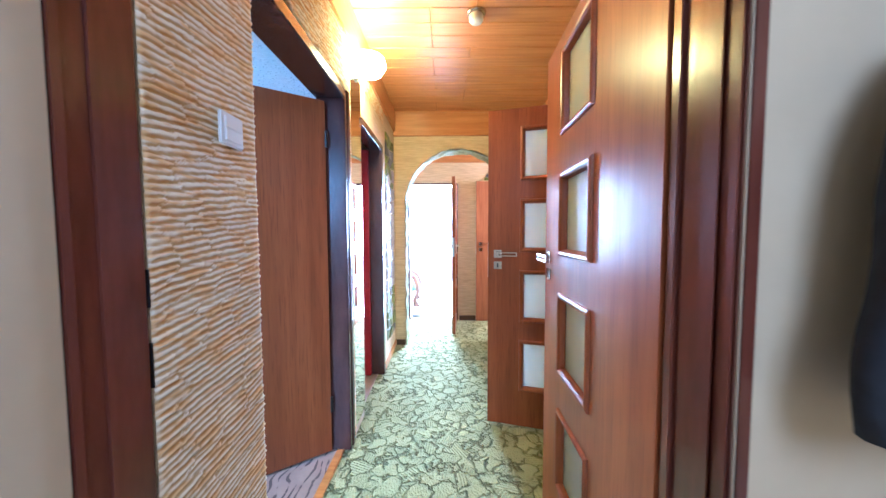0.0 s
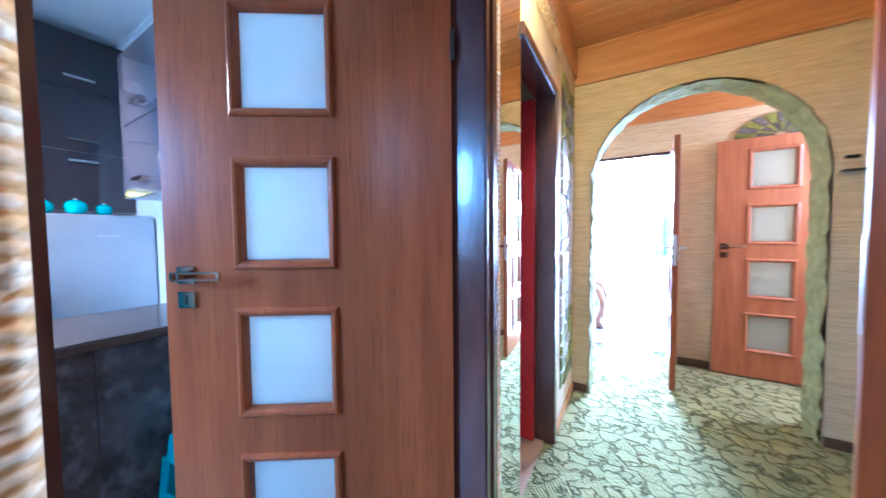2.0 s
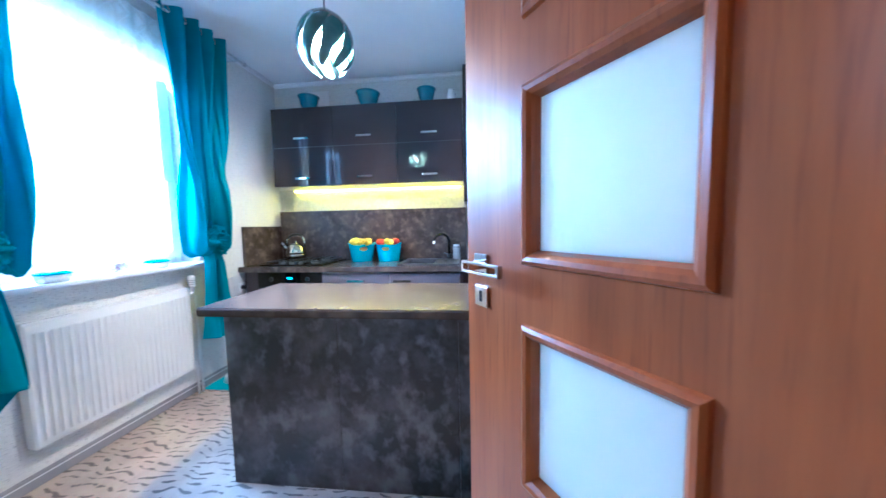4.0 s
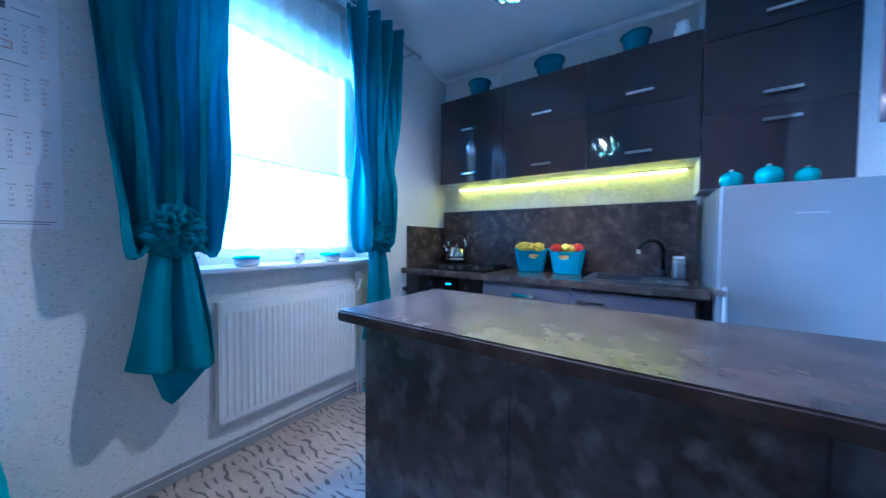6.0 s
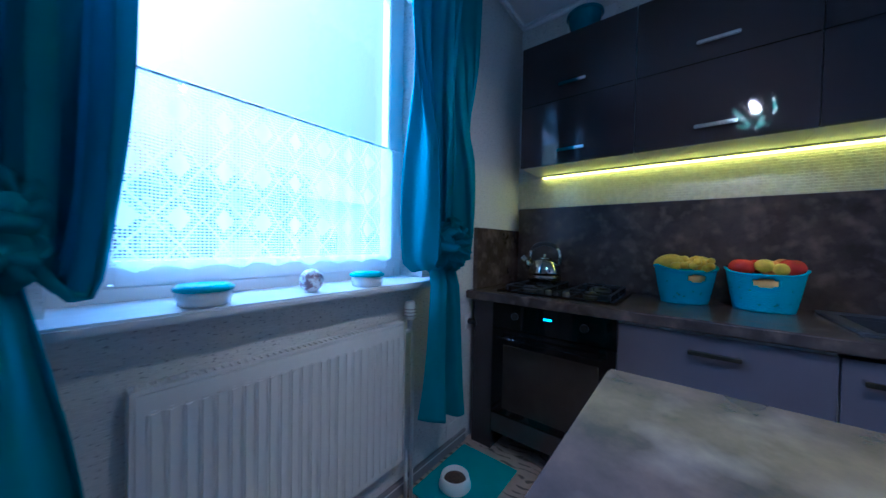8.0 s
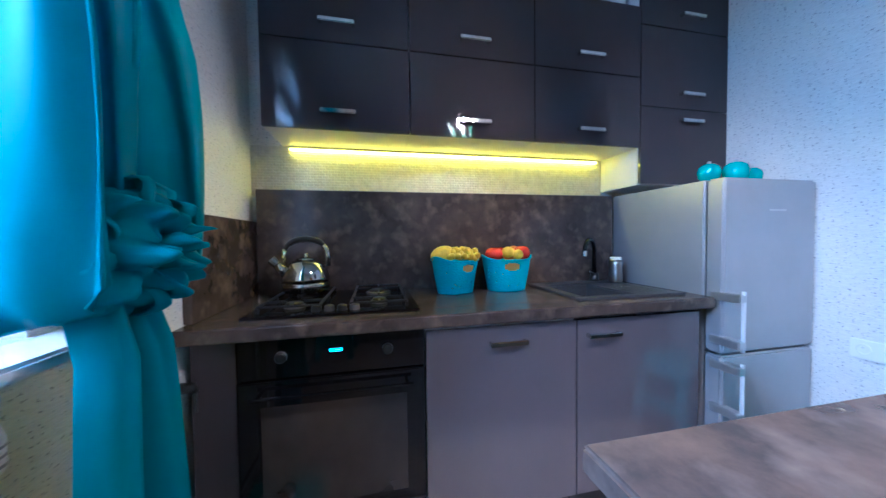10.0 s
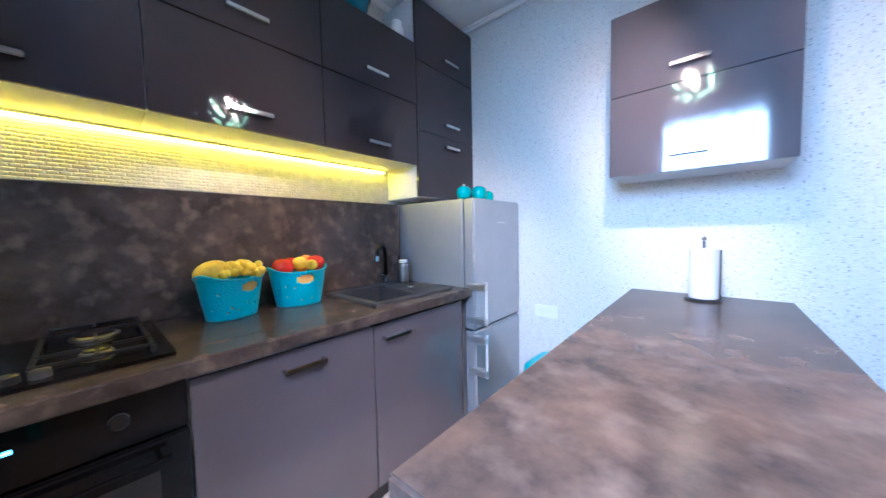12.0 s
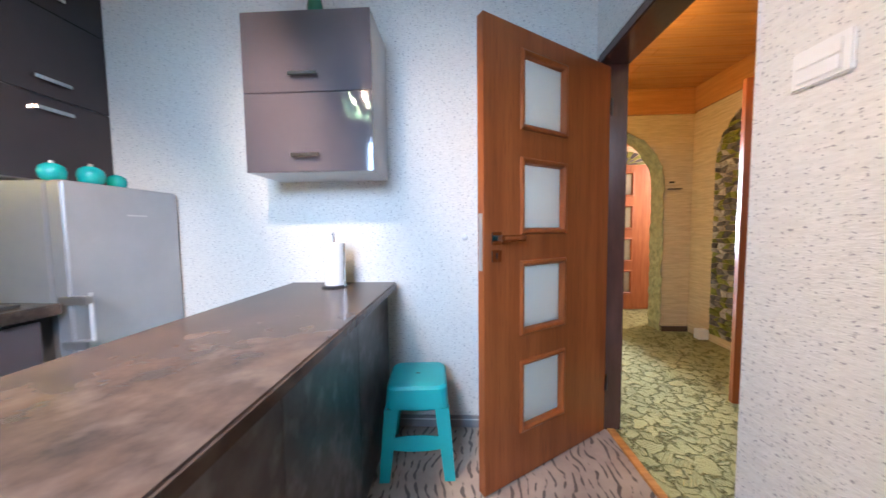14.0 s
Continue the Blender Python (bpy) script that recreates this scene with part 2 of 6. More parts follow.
def frosted(name, colour):
    m = bpy.data.materials.new(name)
    m.use_nodes = True
    nt = m.node_tree
    nt.nodes.remove(nt.nodes["Principled BSDF"])
    a, b = nt.nodes.new("ShaderNodeBsdfTranslucent"), nt.nodes.new("ShaderNodeBsdfDiffuse")
    g, mx, m2 = nt.nodes.new("ShaderNodeBsdfGlossy"), nt.nodes.new("ShaderNodeMixShader"), nt.nodes.new("ShaderNodeMixShader")
    no = nt.nodes.new("ShaderNodeTexNoise")
    no.inputs["Scale"].default_value = 220
    bp = nt.nodes.new("ShaderNodeBump")
    bp.inputs["Strength"].default_value, bp.inputs["Distance"].default_value = 0.2, 0.001
    nt.links.new(no.outputs[0], bp.inputs["Height"])
    for n in (a, b, g):
        n.inputs["Color"].default_value = (*colour, 1)
        nt.links.new(bp.outputs[0], n.inputs["Normal"])
    g.inputs["Roughness"].default_value = 0.35
    mx.inputs[0].default_value, m2.inputs[0].default_value = 0.10, 0.06
    nt.links.new(a.outputs[0], mx.inputs[1])
    nt.links.new(b.outputs[0], mx.inputs[2])
    nt.links.new(mx.outputs[0], m2.inputs[1])
    nt.links.new(g.outputs[0], m2.inputs[2])
    nt.links.new(m2.outputs[0], nt.nodes["Material Output"].inputs[0])
    return m


nt = CURTAIN_M.node_tree
tl, ms = nt.nodes.new("ShaderNodeBsdfTranslucent"), nt.nodes.new("ShaderNodeMixShader")
tl.inputs["Color"].default_value = (0.01, 0.47, 0.56, 1)
ms.inputs[0].default_value = 0.23
nt.links.new(nt.nodes["Principled BSDF"].outputs[0], ms.inputs[1])
nt.links.new(tl.outputs[0], ms.inputs[2])
nt.links.new(ms.outputs[0], nt.nodes["Material Output"].inputs[0])
FROST = frosted("frosted_glass", (0.92, 0.98, 0.98))

# ---- helpers ----


def basis(ob):
    m = ob.matrix_basis.copy()
    while ob.parent:
        ob = ob.parent
        m = ob.matrix_basis @ m
    return m


def thing(name, m, label, category, group="", kind=""):
    """An Empty at the base of a thing; m is a place or a pose."""
    ob = new(name)
    ob.empty_display_size = 0.05
    ob.matrix_basis = m if isinstance(m, Matrix) else Matrix.Translation(m)
    return tagged(ob, label, category, group, kind)


def smooth(me, on):
    for p in me.polygons:
        p.use_smooth = on


def part(name, bm, mat, parent=None, label="", local=False, soft=False):
    """Links a bmesh as one mesh object under a thing; it is given in the world's metres unless local."""
    if parent and not local:
        bm.transform(basis(parent).inverted())
    me = bpy.data.meshes.new(name)
    bmesh.ops.recalc_face_normals(bm, faces=bm.faces)
    bm.to_mesh(me)
    bm.free()
    me.materials.append(mat)
    smooth(me, soft)
    ob = new(name, me)
    ob.parent = parent
    if label:
        ob["label"] = label
    return ob


def structure(name, bm, mat, label="", category=""):
    return tagged(part(name, bm, mat), label, category, "", "structure")


def box(x0, x1, y0, y1, z0, z1, bevel=0.0, bm=None, seg=2):
    bm = bm or bmesh.new()
    old = set(bm.edges)
    m = Matrix.Translation(((x0 + x1) / 2, (y0 + y1) / 2, (z0 + z1) / 2)) @ Matrix.Diagonal((abs(x1 - x0), abs(y1 - y0), abs(z1 - z0), 1))
    bmesh.ops.create_cube(bm, size=1, matrix=m)
    if bevel:
        bmesh.ops.bevel(bm, geom=[e for e in bm.edges if e not in old], offset=bevel, segments=seg, affect="EDGES", clamp_overlap=True)
    return bm


def prism(points, z0, z1):
    """An upright prism over a plan."""
    bm = bmesh.new()
    low = [bm.verts.new((x, y, z0)) for x, y in points]
    top = [bm.verts.new((x, y, z1)) for x, y in points]
    bm.faces.new(low[::-1])
    bm.faces.new(top)
    n = len(points)
    for i in range(n):
        bm.faces.new((low[i], low[(i + 1) % n], top[(i + 1) % n], top[i]))
    return bm


def lathe(profile, seg=24, centre=(0, 0, 0), squash=1.0, bm=None):
    """A turned body from (radius, height) pairs; squash flattens it along y."""
    bm = bm or bmesh.new()
    cx, cy, cz = centre
    rings = []
    for r, z in profile:
        rings.append([bm.verts.new((cx + r * math.cos(6.2832 * i / seg), cy + squash * r * math.sin(6.2832 * i / seg), cz + z)) for i in range(seg)])
    for a, b in zip(rings, rings[1:]):
        for i in range(seg):
            bm.faces.new((a[i], a[(i + 1) % seg], b[(i + 1) % seg], b[i]))
    bm.faces.new(rings[0][::-1])
    bm.faces.new(rings[-1])
    return bm


def tube(points, r, seg=8, bm=None):
    """A round bar along a line of points; r is one radius or one for each point."""
    bm = bm or bmesh.new()
    pts = [Vector(p) for p in points]
    rr = r if isinstance(r, (list, tuple)) else [r] * len(pts)
    rings = []
    for i, p in enumerate(pts):
        d = (pts[min(i + 1, len(pts) - 1)] - pts[max(i - 1, 0)]).normalized()
        side = d.cross(Vector((0.31, 0.17, 0.93))).normalized()
        up = side.cross(d)
        rings.append([bm.verts.new(p + rr[i] * (math.cos(6.2832 * k / seg) * side + math.sin(6.2832 * k / seg) * up)) for k in range(seg)])
    for a, b in zip(rings, rings[1:]):
        for k in range(seg):
            bm.faces.new((a[k], a[(k + 1) % seg], b[(k + 1) % seg], b[k]))
    bm.faces.new(rings[0][::-1])
    bm.faces.new(rings[-1])
    return bm


def ball(centre, r, stretch=(1, 1, 1), bm=None, u=16, v=10):
    bm = bm or bmesh.new()
    bmesh.ops.create_uvsphere(bm, u_segments=u, v_segments=v, radius=r, matrix=Matrix.Translation(centre) @ Matrix.Diagonal((*stretch, 1)))
    return bm


# ---- the plan ----
KX0, KX1, KY0, KY1, KZ = -3.315, -0.185, 0.0, 2.63, 2.76    # kitchen
HX0, HX1, HY0, HY1, HZ = -0.03, 1.62, 1.40, 4.40, 2.66      # hall
FAR_Y = 5.58                                                # wall towards the living room

structure("floor_kitchen", box(KX0 - 0.2, -0.07, -0.25, KY1 + 0.1, -0.12, 0.0), FLOOR_PVC, "beige vinyl floor with dark brush strokes", "floor")
structure("ceiling_kitchen", box(KX0 - 0.2, -0.10, -0.25, KY1 + 0.1, KZ, KZ + 0.15), CEIL_WHITE, "plain white painted ceiling", "ceiling")
structure("wall_west", box(KX0 - 0.2, KX0, -0.25, KY1 + 0.12, 0, KZ), KITCHEN_WALL, "pale flecked wallpaper kitchen wall", "wall")
structure("wall_north", box(KX0, KX1 + 0.125, KY1, KY1 + 0.12, 0, KZ), KITCHEN_WALL, "pale flecked wallpaper kitchen wall", "wall")
WX0, WX1, WZ0, WZ1 = -2.25, -1.12, 0.965, 2.45              # window opening
south = box(KX0, WX0, -0.25, 0, 0, KZ)
box(WX1, -0.06, -0.25, 0, 0, KZ, bm=south)
box(WX0, WX1, -0.25, 0, 0, WZ0, bm=south)
box(WX0, WX1, -0.25, 0, WZ1, KZ, bm=south)
structure("wall_south", south, KITCHEN_WALL, "pale flecked wallpaper wall with window opening", "wall")
DY0, DY1, DZ = 1.70, 2.63, 2.10                             # kitchen door opening
east = box(KX1, -0.10, 0.0, DY0, 0, KZ)
box(KX1, -0.10, DY0, DY1, DZ, KZ, bm=east)
structure("wall_east", east, KITCHEN_WALL, "pale flecked wallpaper wall with door opening", "wall")

# ---- hall ----
CARPET = material("green_relief_carpet", (0.30, 0.33, 0.13), 0.95)
nt = CARPET.node_tree
b = nt.nodes["Principled BSDF"]
b.inputs["Specular IOR Level"].default_value = 0.1
co = nt.nodes.new("ShaderNodeTexCoord")
warp = nt.nodes.new("ShaderNodeTexNoise")
warp.inputs["Scale"].default_value = 9
warp.inputs["Detail"].default_value = 4
mixv = nt.nodes.new("ShaderNodeMix")
mixv.data_type = "VECTOR"
mixv.inputs[0].default_value = 0.16
nt.links.new(co.outputs["Object"], warp.inputs["Vector"])
nt.links.new(co.outputs["Object"], mixv.inputs[4])
nt.links.new(warp.outputs[1], mixv.inputs[5])
edge = nt.nodes.new("ShaderNodeTexVoronoi")
edge.feature = "DISTANCE_TO_EDGE"
edge.inputs["Scale"].default_value = 13
cell = nt.nodes.new("ShaderNodeTexVoronoi")
cell.inputs["Scale"].default_value = 13
wave = nt.nodes.new("ShaderNodeTexWave")
wave.inputs["Scale"].default_value = 20
for n in (edge, cell):
    nt.links.new(mixv.outputs[1], n.inputs["Vector"])
rot = nt.nodes.new("ShaderNodeVectorRotate")
rot.rotation_type = "Z_AXIS"
sep = nt.nodes.new("ShaderNodeSeparateColor")
mul = nt.nodes.new("ShaderNodeMath")
mul.operation = "MULTIPLY"
mul.inputs[1].default_value = 3.1
nt.links.new(cell.outputs["Color"], sep.inputs[0])
nt.links.new(sep.outputs[0], mul.inputs[0])
nt.links.new(mul.outputs[0], rot.inputs["Angle"])
nt.links.new(co.outputs["Object"], rot.inputs["Vector"])
nt.links.new(rot.outputs[0], wave.inputs["Vector"])
ramp = nt.nodes.new("ShaderNodeValToRGB")
ramp.color_ramp.elements[0].position, ramp.color_ramp.elements[1].position = 0.0, 0.085
nt.links.new(edge.outputs[0], ramp.inputs[0])
gap = nt.nodes.new("ShaderNodeTexNoise")
gap.inputs["Scale"].default_value, gap.inputs["Detail"].default_value = 13, 1
gapr = nt.nodes.new("ShaderNodeValToRGB")
gapr.color_ramp.elements[0].position, gapr.color_ramp.elements[1].position = 0.50, 0.64
nt.links.new(co.outputs["Object"], gap.inputs["Vector"])
nt.links.new(gap.outputs[0], gapr.inputs[0])
line = nt.nodes.new("ShaderNodeMath")
line.operation = "MAXIMUM"
nt.links.new(ramp.outputs[0], line.inputs[0])
nt.links.new(gapr.outputs[0], line.inputs[1])
pick = nt.nodes.new("ShaderNodeMath")
pick.operation = "GREATER_THAN"
pick.inputs[1].default_value = 0.58
nt.links.new(sep.outputs[1], pick.inputs[0])
ribs = nt.nodes.new("ShaderNodeMath")
ribs.operation = "MULTIPLY"
nt.links.new(pick.outputs[0], ribs.inputs[0])
nt.links.new(wave.outputs[1], ribs.inputs[1])
high = nt.nodes.new("ShaderNodeMath")
high.operation = "MULTIPLY_ADD"
high.inputs[1].default_value = -0.13
nt.links.new(ribs.outputs[0], high.inputs[0])
nt.links.new(line.outputs[0], high.inputs[2])
# relief shade put into the colour: darker green along cell edges and ribs
col = nt.nodes.new("ShaderNodeValToRGB")
col.color_ramp.elements[0].color, col.color_ramp.elements[1].color = (0.23, 0.232, 0.092, 1), (0.41, 0.412, 0.195, 1)
tone = nt.nodes.new("ShaderNodeMath")
tone.operation = "MULTIPLY_ADD"
tone.inputs[1].default_value = -0.10
nt.links.new(ribs.outputs[0], tone.inputs[0])
nt.links.new(line.outputs[0], tone.inputs[2])
nt.links.new(tone.outputs[0], col.inputs[0])
pile = nt.nodes.new("ShaderNodeTexNoise")
pile.inputs["Scale"].default_value = 260
addp = nt.nodes.new("ShaderNodeMath")
addp.operation = "MULTIPLY_ADD"
addp.inputs[1].default_value = 0.35
nt.links.new(pile.outputs[0], addp.inputs[0])
nt.links.new(high.outputs[0], addp.inputs[2])
bmp = nt.nodes.new("ShaderNodeBump")
bmp.inputs["Strength"].default_value, bmp.inputs["Distance"].default_value = 1.0, 0.04
nt.links.new(addp.outputs[0], bmp.inputs["Height"])
nt.links.new(bmp.outputs[0], b.inputs["Normal"])
nt.links.new(col.outputs[0], b.inputs["Base Color"])

structure("floor_hall", box(-0.07, HX1 + 0.9, 1.26, FAR_Y, -0.12, 0.0), CARPET, "green carpet with raised crazy-paving pattern", "carpet")
structure("floor_start_room", box(-0.07, 2.2, -1.2, 1.26, -0.12, 0.0), PALE_FLOOR, "pale wooden floor", "floor")
structure("floor_living_room", box(-1.6, 3.2, FAR_Y, 9.2, -0.12, -0.004), GREY_FLOOR, "grey shiny wooden living room floor", "floor")

# west wall of the hall: beside the kitchen door, over it, and on to the arch
west = box(-0.058, HX0, 2.70, 2.98, 0, HZ + 0.1)
box(-0.10, HX0, DY0 + 0.08, 2.70, DZ + 0.02, HZ + 0.1, bm=west)
box(-0.10, HX0, 2.98, 3.69, 2.09, HZ + 0.1, bm=west)
box(-0.10, HX0, 3.69, HY1 + 0.2, 0, HZ + 0.1, bm=west)
box(-0.10, HX0 - 0.006, 1.426, DY0, 0, HZ + 0.1, bm=west)
box(-0.040, HX0 - 0.006, DY0, 1.786, 0, HZ + 0.1, bm=west)
structure("wall_hall_west", west, STRIPE_PLASTER, "cream combed plaster hall wall", "wall")
structure("wall_hall_east", box(HX1, HX1 + 0.12, 1.26, HY1 + 0.2, 0, HZ + 0.1), STRIPE_PLASTER, "cream combed plaster hall wall", "wall")
# wall with the first doorway
first = box(0.992, 2.2, 1.295, 1.40, 0, 2.9)
box(-0.092, 0.992, 1.295, 1.40, 2.11, 2.9, bm=first)
structure("wall_start", first, ROOM_WALL, "plain beige painted wall with doorway", "wall")
shell = box(-0.10, -0.030, -1.2, 1.285, 0, 2.7)
box(2.2, 2.32, -1.2, 1.295, 0, 2.7, bm=shell)
box(-0.10, 2.32, -1.32, -1.2, 0, 2.7, bm=shell)
structure("wall_start_room", shell, ROOM_WALL, "plain beige painted room walls", "wall")
structure("ceiling_start_room", box(-0.10, 2.32, -1.32, 1.295, 2.7, 2.8), CEIL_WHITE, "plain white ceiling", "ceiling")


def arch_wall(x0, x1, y0, y1, z1, ax0, ax1, top, name, mat, label):
    """A wall across with a round-headed opening; its soffit is a mesh of its own."""
    r = (ax1 - ax0) / 2
    cx, spring = (ax0 + ax1) / 2, top - r
    curve = [(ax0, 0.0)] + [(cx - r * math.cos(math.pi * i / 28), spring + r * math.sin(math.pi * i / 28)) for i in range(29)] + [(ax1, 0.0)]
    bm = bmesh.new()
    for y in (y0, y1):
        vs = {}
        for k, (x, z) in enumerate(curve):
            vs[k] = bm.verts.new((x, y, z))
        tops = {k: bm.verts.new((x, y, z1)) for k, (x, z) in enumerate(curve)}
        n = len(curve)
        lo0, hi0 = bm.verts.new((x0, y, 0)), bm.verts.new((x0, y, z1))
        lo1, hi1 = bm.verts.new((x1, y, 0)), bm.verts.new((x1, y, z1))
        bm.faces.new((lo0, vs[0], vs[1], tops[1], hi0))
        for k in range(1, n - 2):
            bm.faces.new((vs[k], vs[k + 1], tops[k + 1], tops[k]))
        bm.faces.new((vs[n - 2], vs[n - 1], lo1, hi1, tops[n - 2]))
    wall = structure(name, bm, mat, label, "wall")
    sf = bmesh.new()
    fine = []
    for (xa, za), (xb, zb) in zip(curve, curve[1:]):
        m = max(2, int(math.hypot(xb - xa, zb - za) / 0.03))
        fine += [(xa + (xb - xa) * i / m, za + (zb - za) * i / m) for i in range(m)]
    fine.append(curve[-1])
    rows = []
    steps = 10
    for x, z in fine:
        d = Vector((cx - x, 0, max(0, spring - 0.0) - z if z > spring else 0)).normalized()
        row = []
        for j in range(steps + 1):
            y = y0 - 0.006 + (y1 - y0 + 0.012) * j / steps
            h = 0.016 * noise.noise((x * 11, y * 11, z * 11)) + 0.010 * noise.noise((x * 27, y * 27, z * 27)) + 0.014
            row.append(sf.verts.new((x + d.x * h, y, z + d.z * h)))
        rows.append(row)
    for a, c in zip(rows, rows[1:]):
        for j in range(steps):
            sf.faces.new((a[j], a[j + 1], c[j + 1], c[j]))
    structure("trim", sf, ARCH_STONE, "rough green-grey plaster inside the archway", "trim")
    return wall


arch_wall(HX0, HX1 + 0.9, HY1, HY1 + 0.22, HZ + 0.1, 0.085, 1.335, 2.255, "wall_arch", STRIPE_PLASTER, "cream combed plaster wall with round archway")

# second hall behind the arch, living room beyond
back = box(-0.2, 0.0, FAR_Y - 0.16, FAR_Y, 0, HZ + 0.1)
box(0.74, HX1 + 0.9, FAR_Y - 0.16, FAR_Y, 0, HZ + 0.1, bm=back)
box(0.0, 0.74, FAR_Y - 0.16, FAR_Y, 2.03, HZ + 0.1, bm=back)
structure("wall_back", back, STRIPE_PLASTER, "cream combed plaster wall with doorway", "wall")
structure("wall_back_hall_side", box(HX1 + 0.9, HX1 + 1.0, HY1, FAR_Y, 0, HZ + 0.1), STRIPE_PLASTER, "cream plaster wall", "wall")
structure("wall_back_hall_west", box(-0.2, HX0, HY1 + 0.2, FAR_Y - 0.16, 0, HZ + 0.1), STRIPE_PLASTER, "cream plaster wall", "wall")
live = box(-1.72, -1.6, FAR_Y, 9.2, 0, 2.8)
box(3.2, 3.32, FAR_Y, 9.2, 0, 2.8, bm=live)
box(-1.72, -0.6, 9.2, 9.35, 0, 2.8, bm=live)
box(2.2, 3.32, 9.2, 9.35, 0, 2.8, bm=live)
box(-0.6, 2.2, 9.2, 9.35, 0, 0.55, bm=live)
box(-0.6, 2.2, 9.2, 9.35, 2.5, 2.8, bm=live)
box(-1.72, -0.2, FAR_Y - 0.12, FAR_Y, 0, 2.8, bm=live)
box(2.52, 3.32, FAR_Y - 0.12, FAR_Y, 0, 2.8, bm=live)
structure("wall_living_room", live, WHITE_WALL, "white living room walls with a wide window", "wall")
structure("ceiling_living_room", box(-1.72, 3.32, FAR_Y, 9.35, 2.8, 2.9), CEIL_WHITE, "plain white ceiling", "ceiling")
bath = box(-1.3, -0.10, KY1 + 0.12, KY1 + 0.2, 0, 2.6)
box(-1.4, -1.3, KY1 + 0.12, 4.6, 0, 2.6, bm=bath)
box(-1.3, -0.2, 4.5, 4.6, 0, 2.6, bm=bath)
structure("wall_bathroom", bath, WHITE_WALL, "pale bathroom walls", "wall")
structure("floor_bathroom", box(-1.3, -0.07, KY1 + 0.2, 4.5, -0.1, 0.004), TILE_PINK, "pinkish tiled bathroom floor", "floor")
structure("ceiling_bathroom", box(-1.4, -0.1, KY1 + 0.12, 4.6, 2.6, 2.7), CEIL_WHITE, "plain ceiling", "ceiling")

# hall ceiling of tongued boards running across, one mesh
boards = box(-0.12, HX1 + 1.0, 1.27, FAR_Y, HZ + 0.03, HZ + 0.12)
y = 1.30
rng = random.Random(3)
while y < HY1 + 0.1:
    cut = 0.46 + rng.choice((0, 0.0, 0.28))
    for xa, xb in ((-0.09, cut), (cut + 0.003, HX1)):
        box(xa, xb, y, y + 0.131, HZ, HZ + 0.03, 0.004, bm=boards, seg=1)
    y += 0.135
box(-0.09, HX1 + 1.0, HY1 + 0.22, FAR_Y - 0.16, HZ, HZ + 0.03, bm=boards)
structure("ceiling_hall", boards, PLANK, "honey-coloured pine board ceiling", "ceiling")
FZ = 2.40
structure("trim", box(HX0, HX0 + 0.022, 1.40, HY1, FZ + 0.04, HZ, 0.003), PLANK_Y, "pine fascia board under the ceiling", "trim")
structure("trim", box(HX1 - 0.022, HX1, 1.40, HY1 - 0.03, FZ, HZ, 0.003), PLANK_Y, "pine fascia board under the ceiling", "trim")
fas = box(HX0, HX1, HY1 - 0.026, HY1, FZ, HZ, 0.003)
box(HX0, HX1, HY1 - 0.036, HY1, FZ - 0.012, FZ + 0.012, 0.004, bm=fas)
box(HX0, HX1, HY1 - 0.036, HY1, HZ - 0.02, HZ, 0.004, bm=fas)
structure("trim", fas, PLANK_Y, "pine fascia board with beading over the arch", "trim")
structure("trim", box(HX0, HX1 + 0.9, FAR_Y - 0.19, FAR_Y - 0.16, 2.32, HZ, 0.003), PLANK_Y, "pine fascia board", "trim")


def frame_parts(parent, x0, x1, y0, y1, top, mat, width=0.07):
    """Two jambs and a head of a door frame lying in the plane of x or y."""
    if x1 - x0 > y1 - y0:
        part("jamb", box(x0, x0 + width, y0, y1, 0, top, 0.008), mat, parent)
        part("jamb", box(x1 - width, x1, y0, y1, 0, top, 0.008), mat, parent)
        part("head", box(x0 + width, x1 - width, y0, y1, top - width, top, 0.008), mat, parent)
    else:
        part("jamb", box(x0, x1, y0, y0 + width, 0, top, 0.008), mat, parent)
        part("jamb", box(x0, x1, y1 - width, y1, 0, top, 0.008), mat, parent)
        part("head", box(x0, x1, y0 + width, y1 - width, top - width, top, 0.008), mat, parent)


f = thing("door_1", (0.43, 1.335, 0), "dark brown glossy door frame in the white wall", "door frame", kind="structure")
part("jamb", box(-0.091, -0.030, 1.286, 1.425, 0, 2.11, 0.006), FRAME_RED, f)
part("jamb", box(0.986, 1.020, 1.291, 1.46, 0, 2.11, 0.008), FRAME_RED, f)
for za, zb in ((1.15, 1.225), (0.99, 1.08)):
    part("strike_plate", box(-0.036, -0.0285, 1.4225, 1.4265, za, zb, 0.001), BLACK_MATT, f, "dark metal strike plate")
for y0_, y1_, d_ in ((1.293, 1.312, 0.006), (1.328, 1.342, 0.005), (1.412, 1.438, 0.008)):
    part("bead", box(0.986 - d_, 0.9865, y0_, y1_, 0, 2.068, 0.004), FRAME_RED, f)
for y0_, y1_, d_ in ((1.287, 1.304, 0.003), (1.338, 1.352, 0.004)):
    part("bead", box(-0.0305, -0.030 + d_, y0_, y1_, 0, 2.068, 0.0015), FRAME_RED, f)
part("head", box(-0.030, 0.986, 1.291, 1.425, 2.07, 2.11, 0.008), FRAME_RED, f)

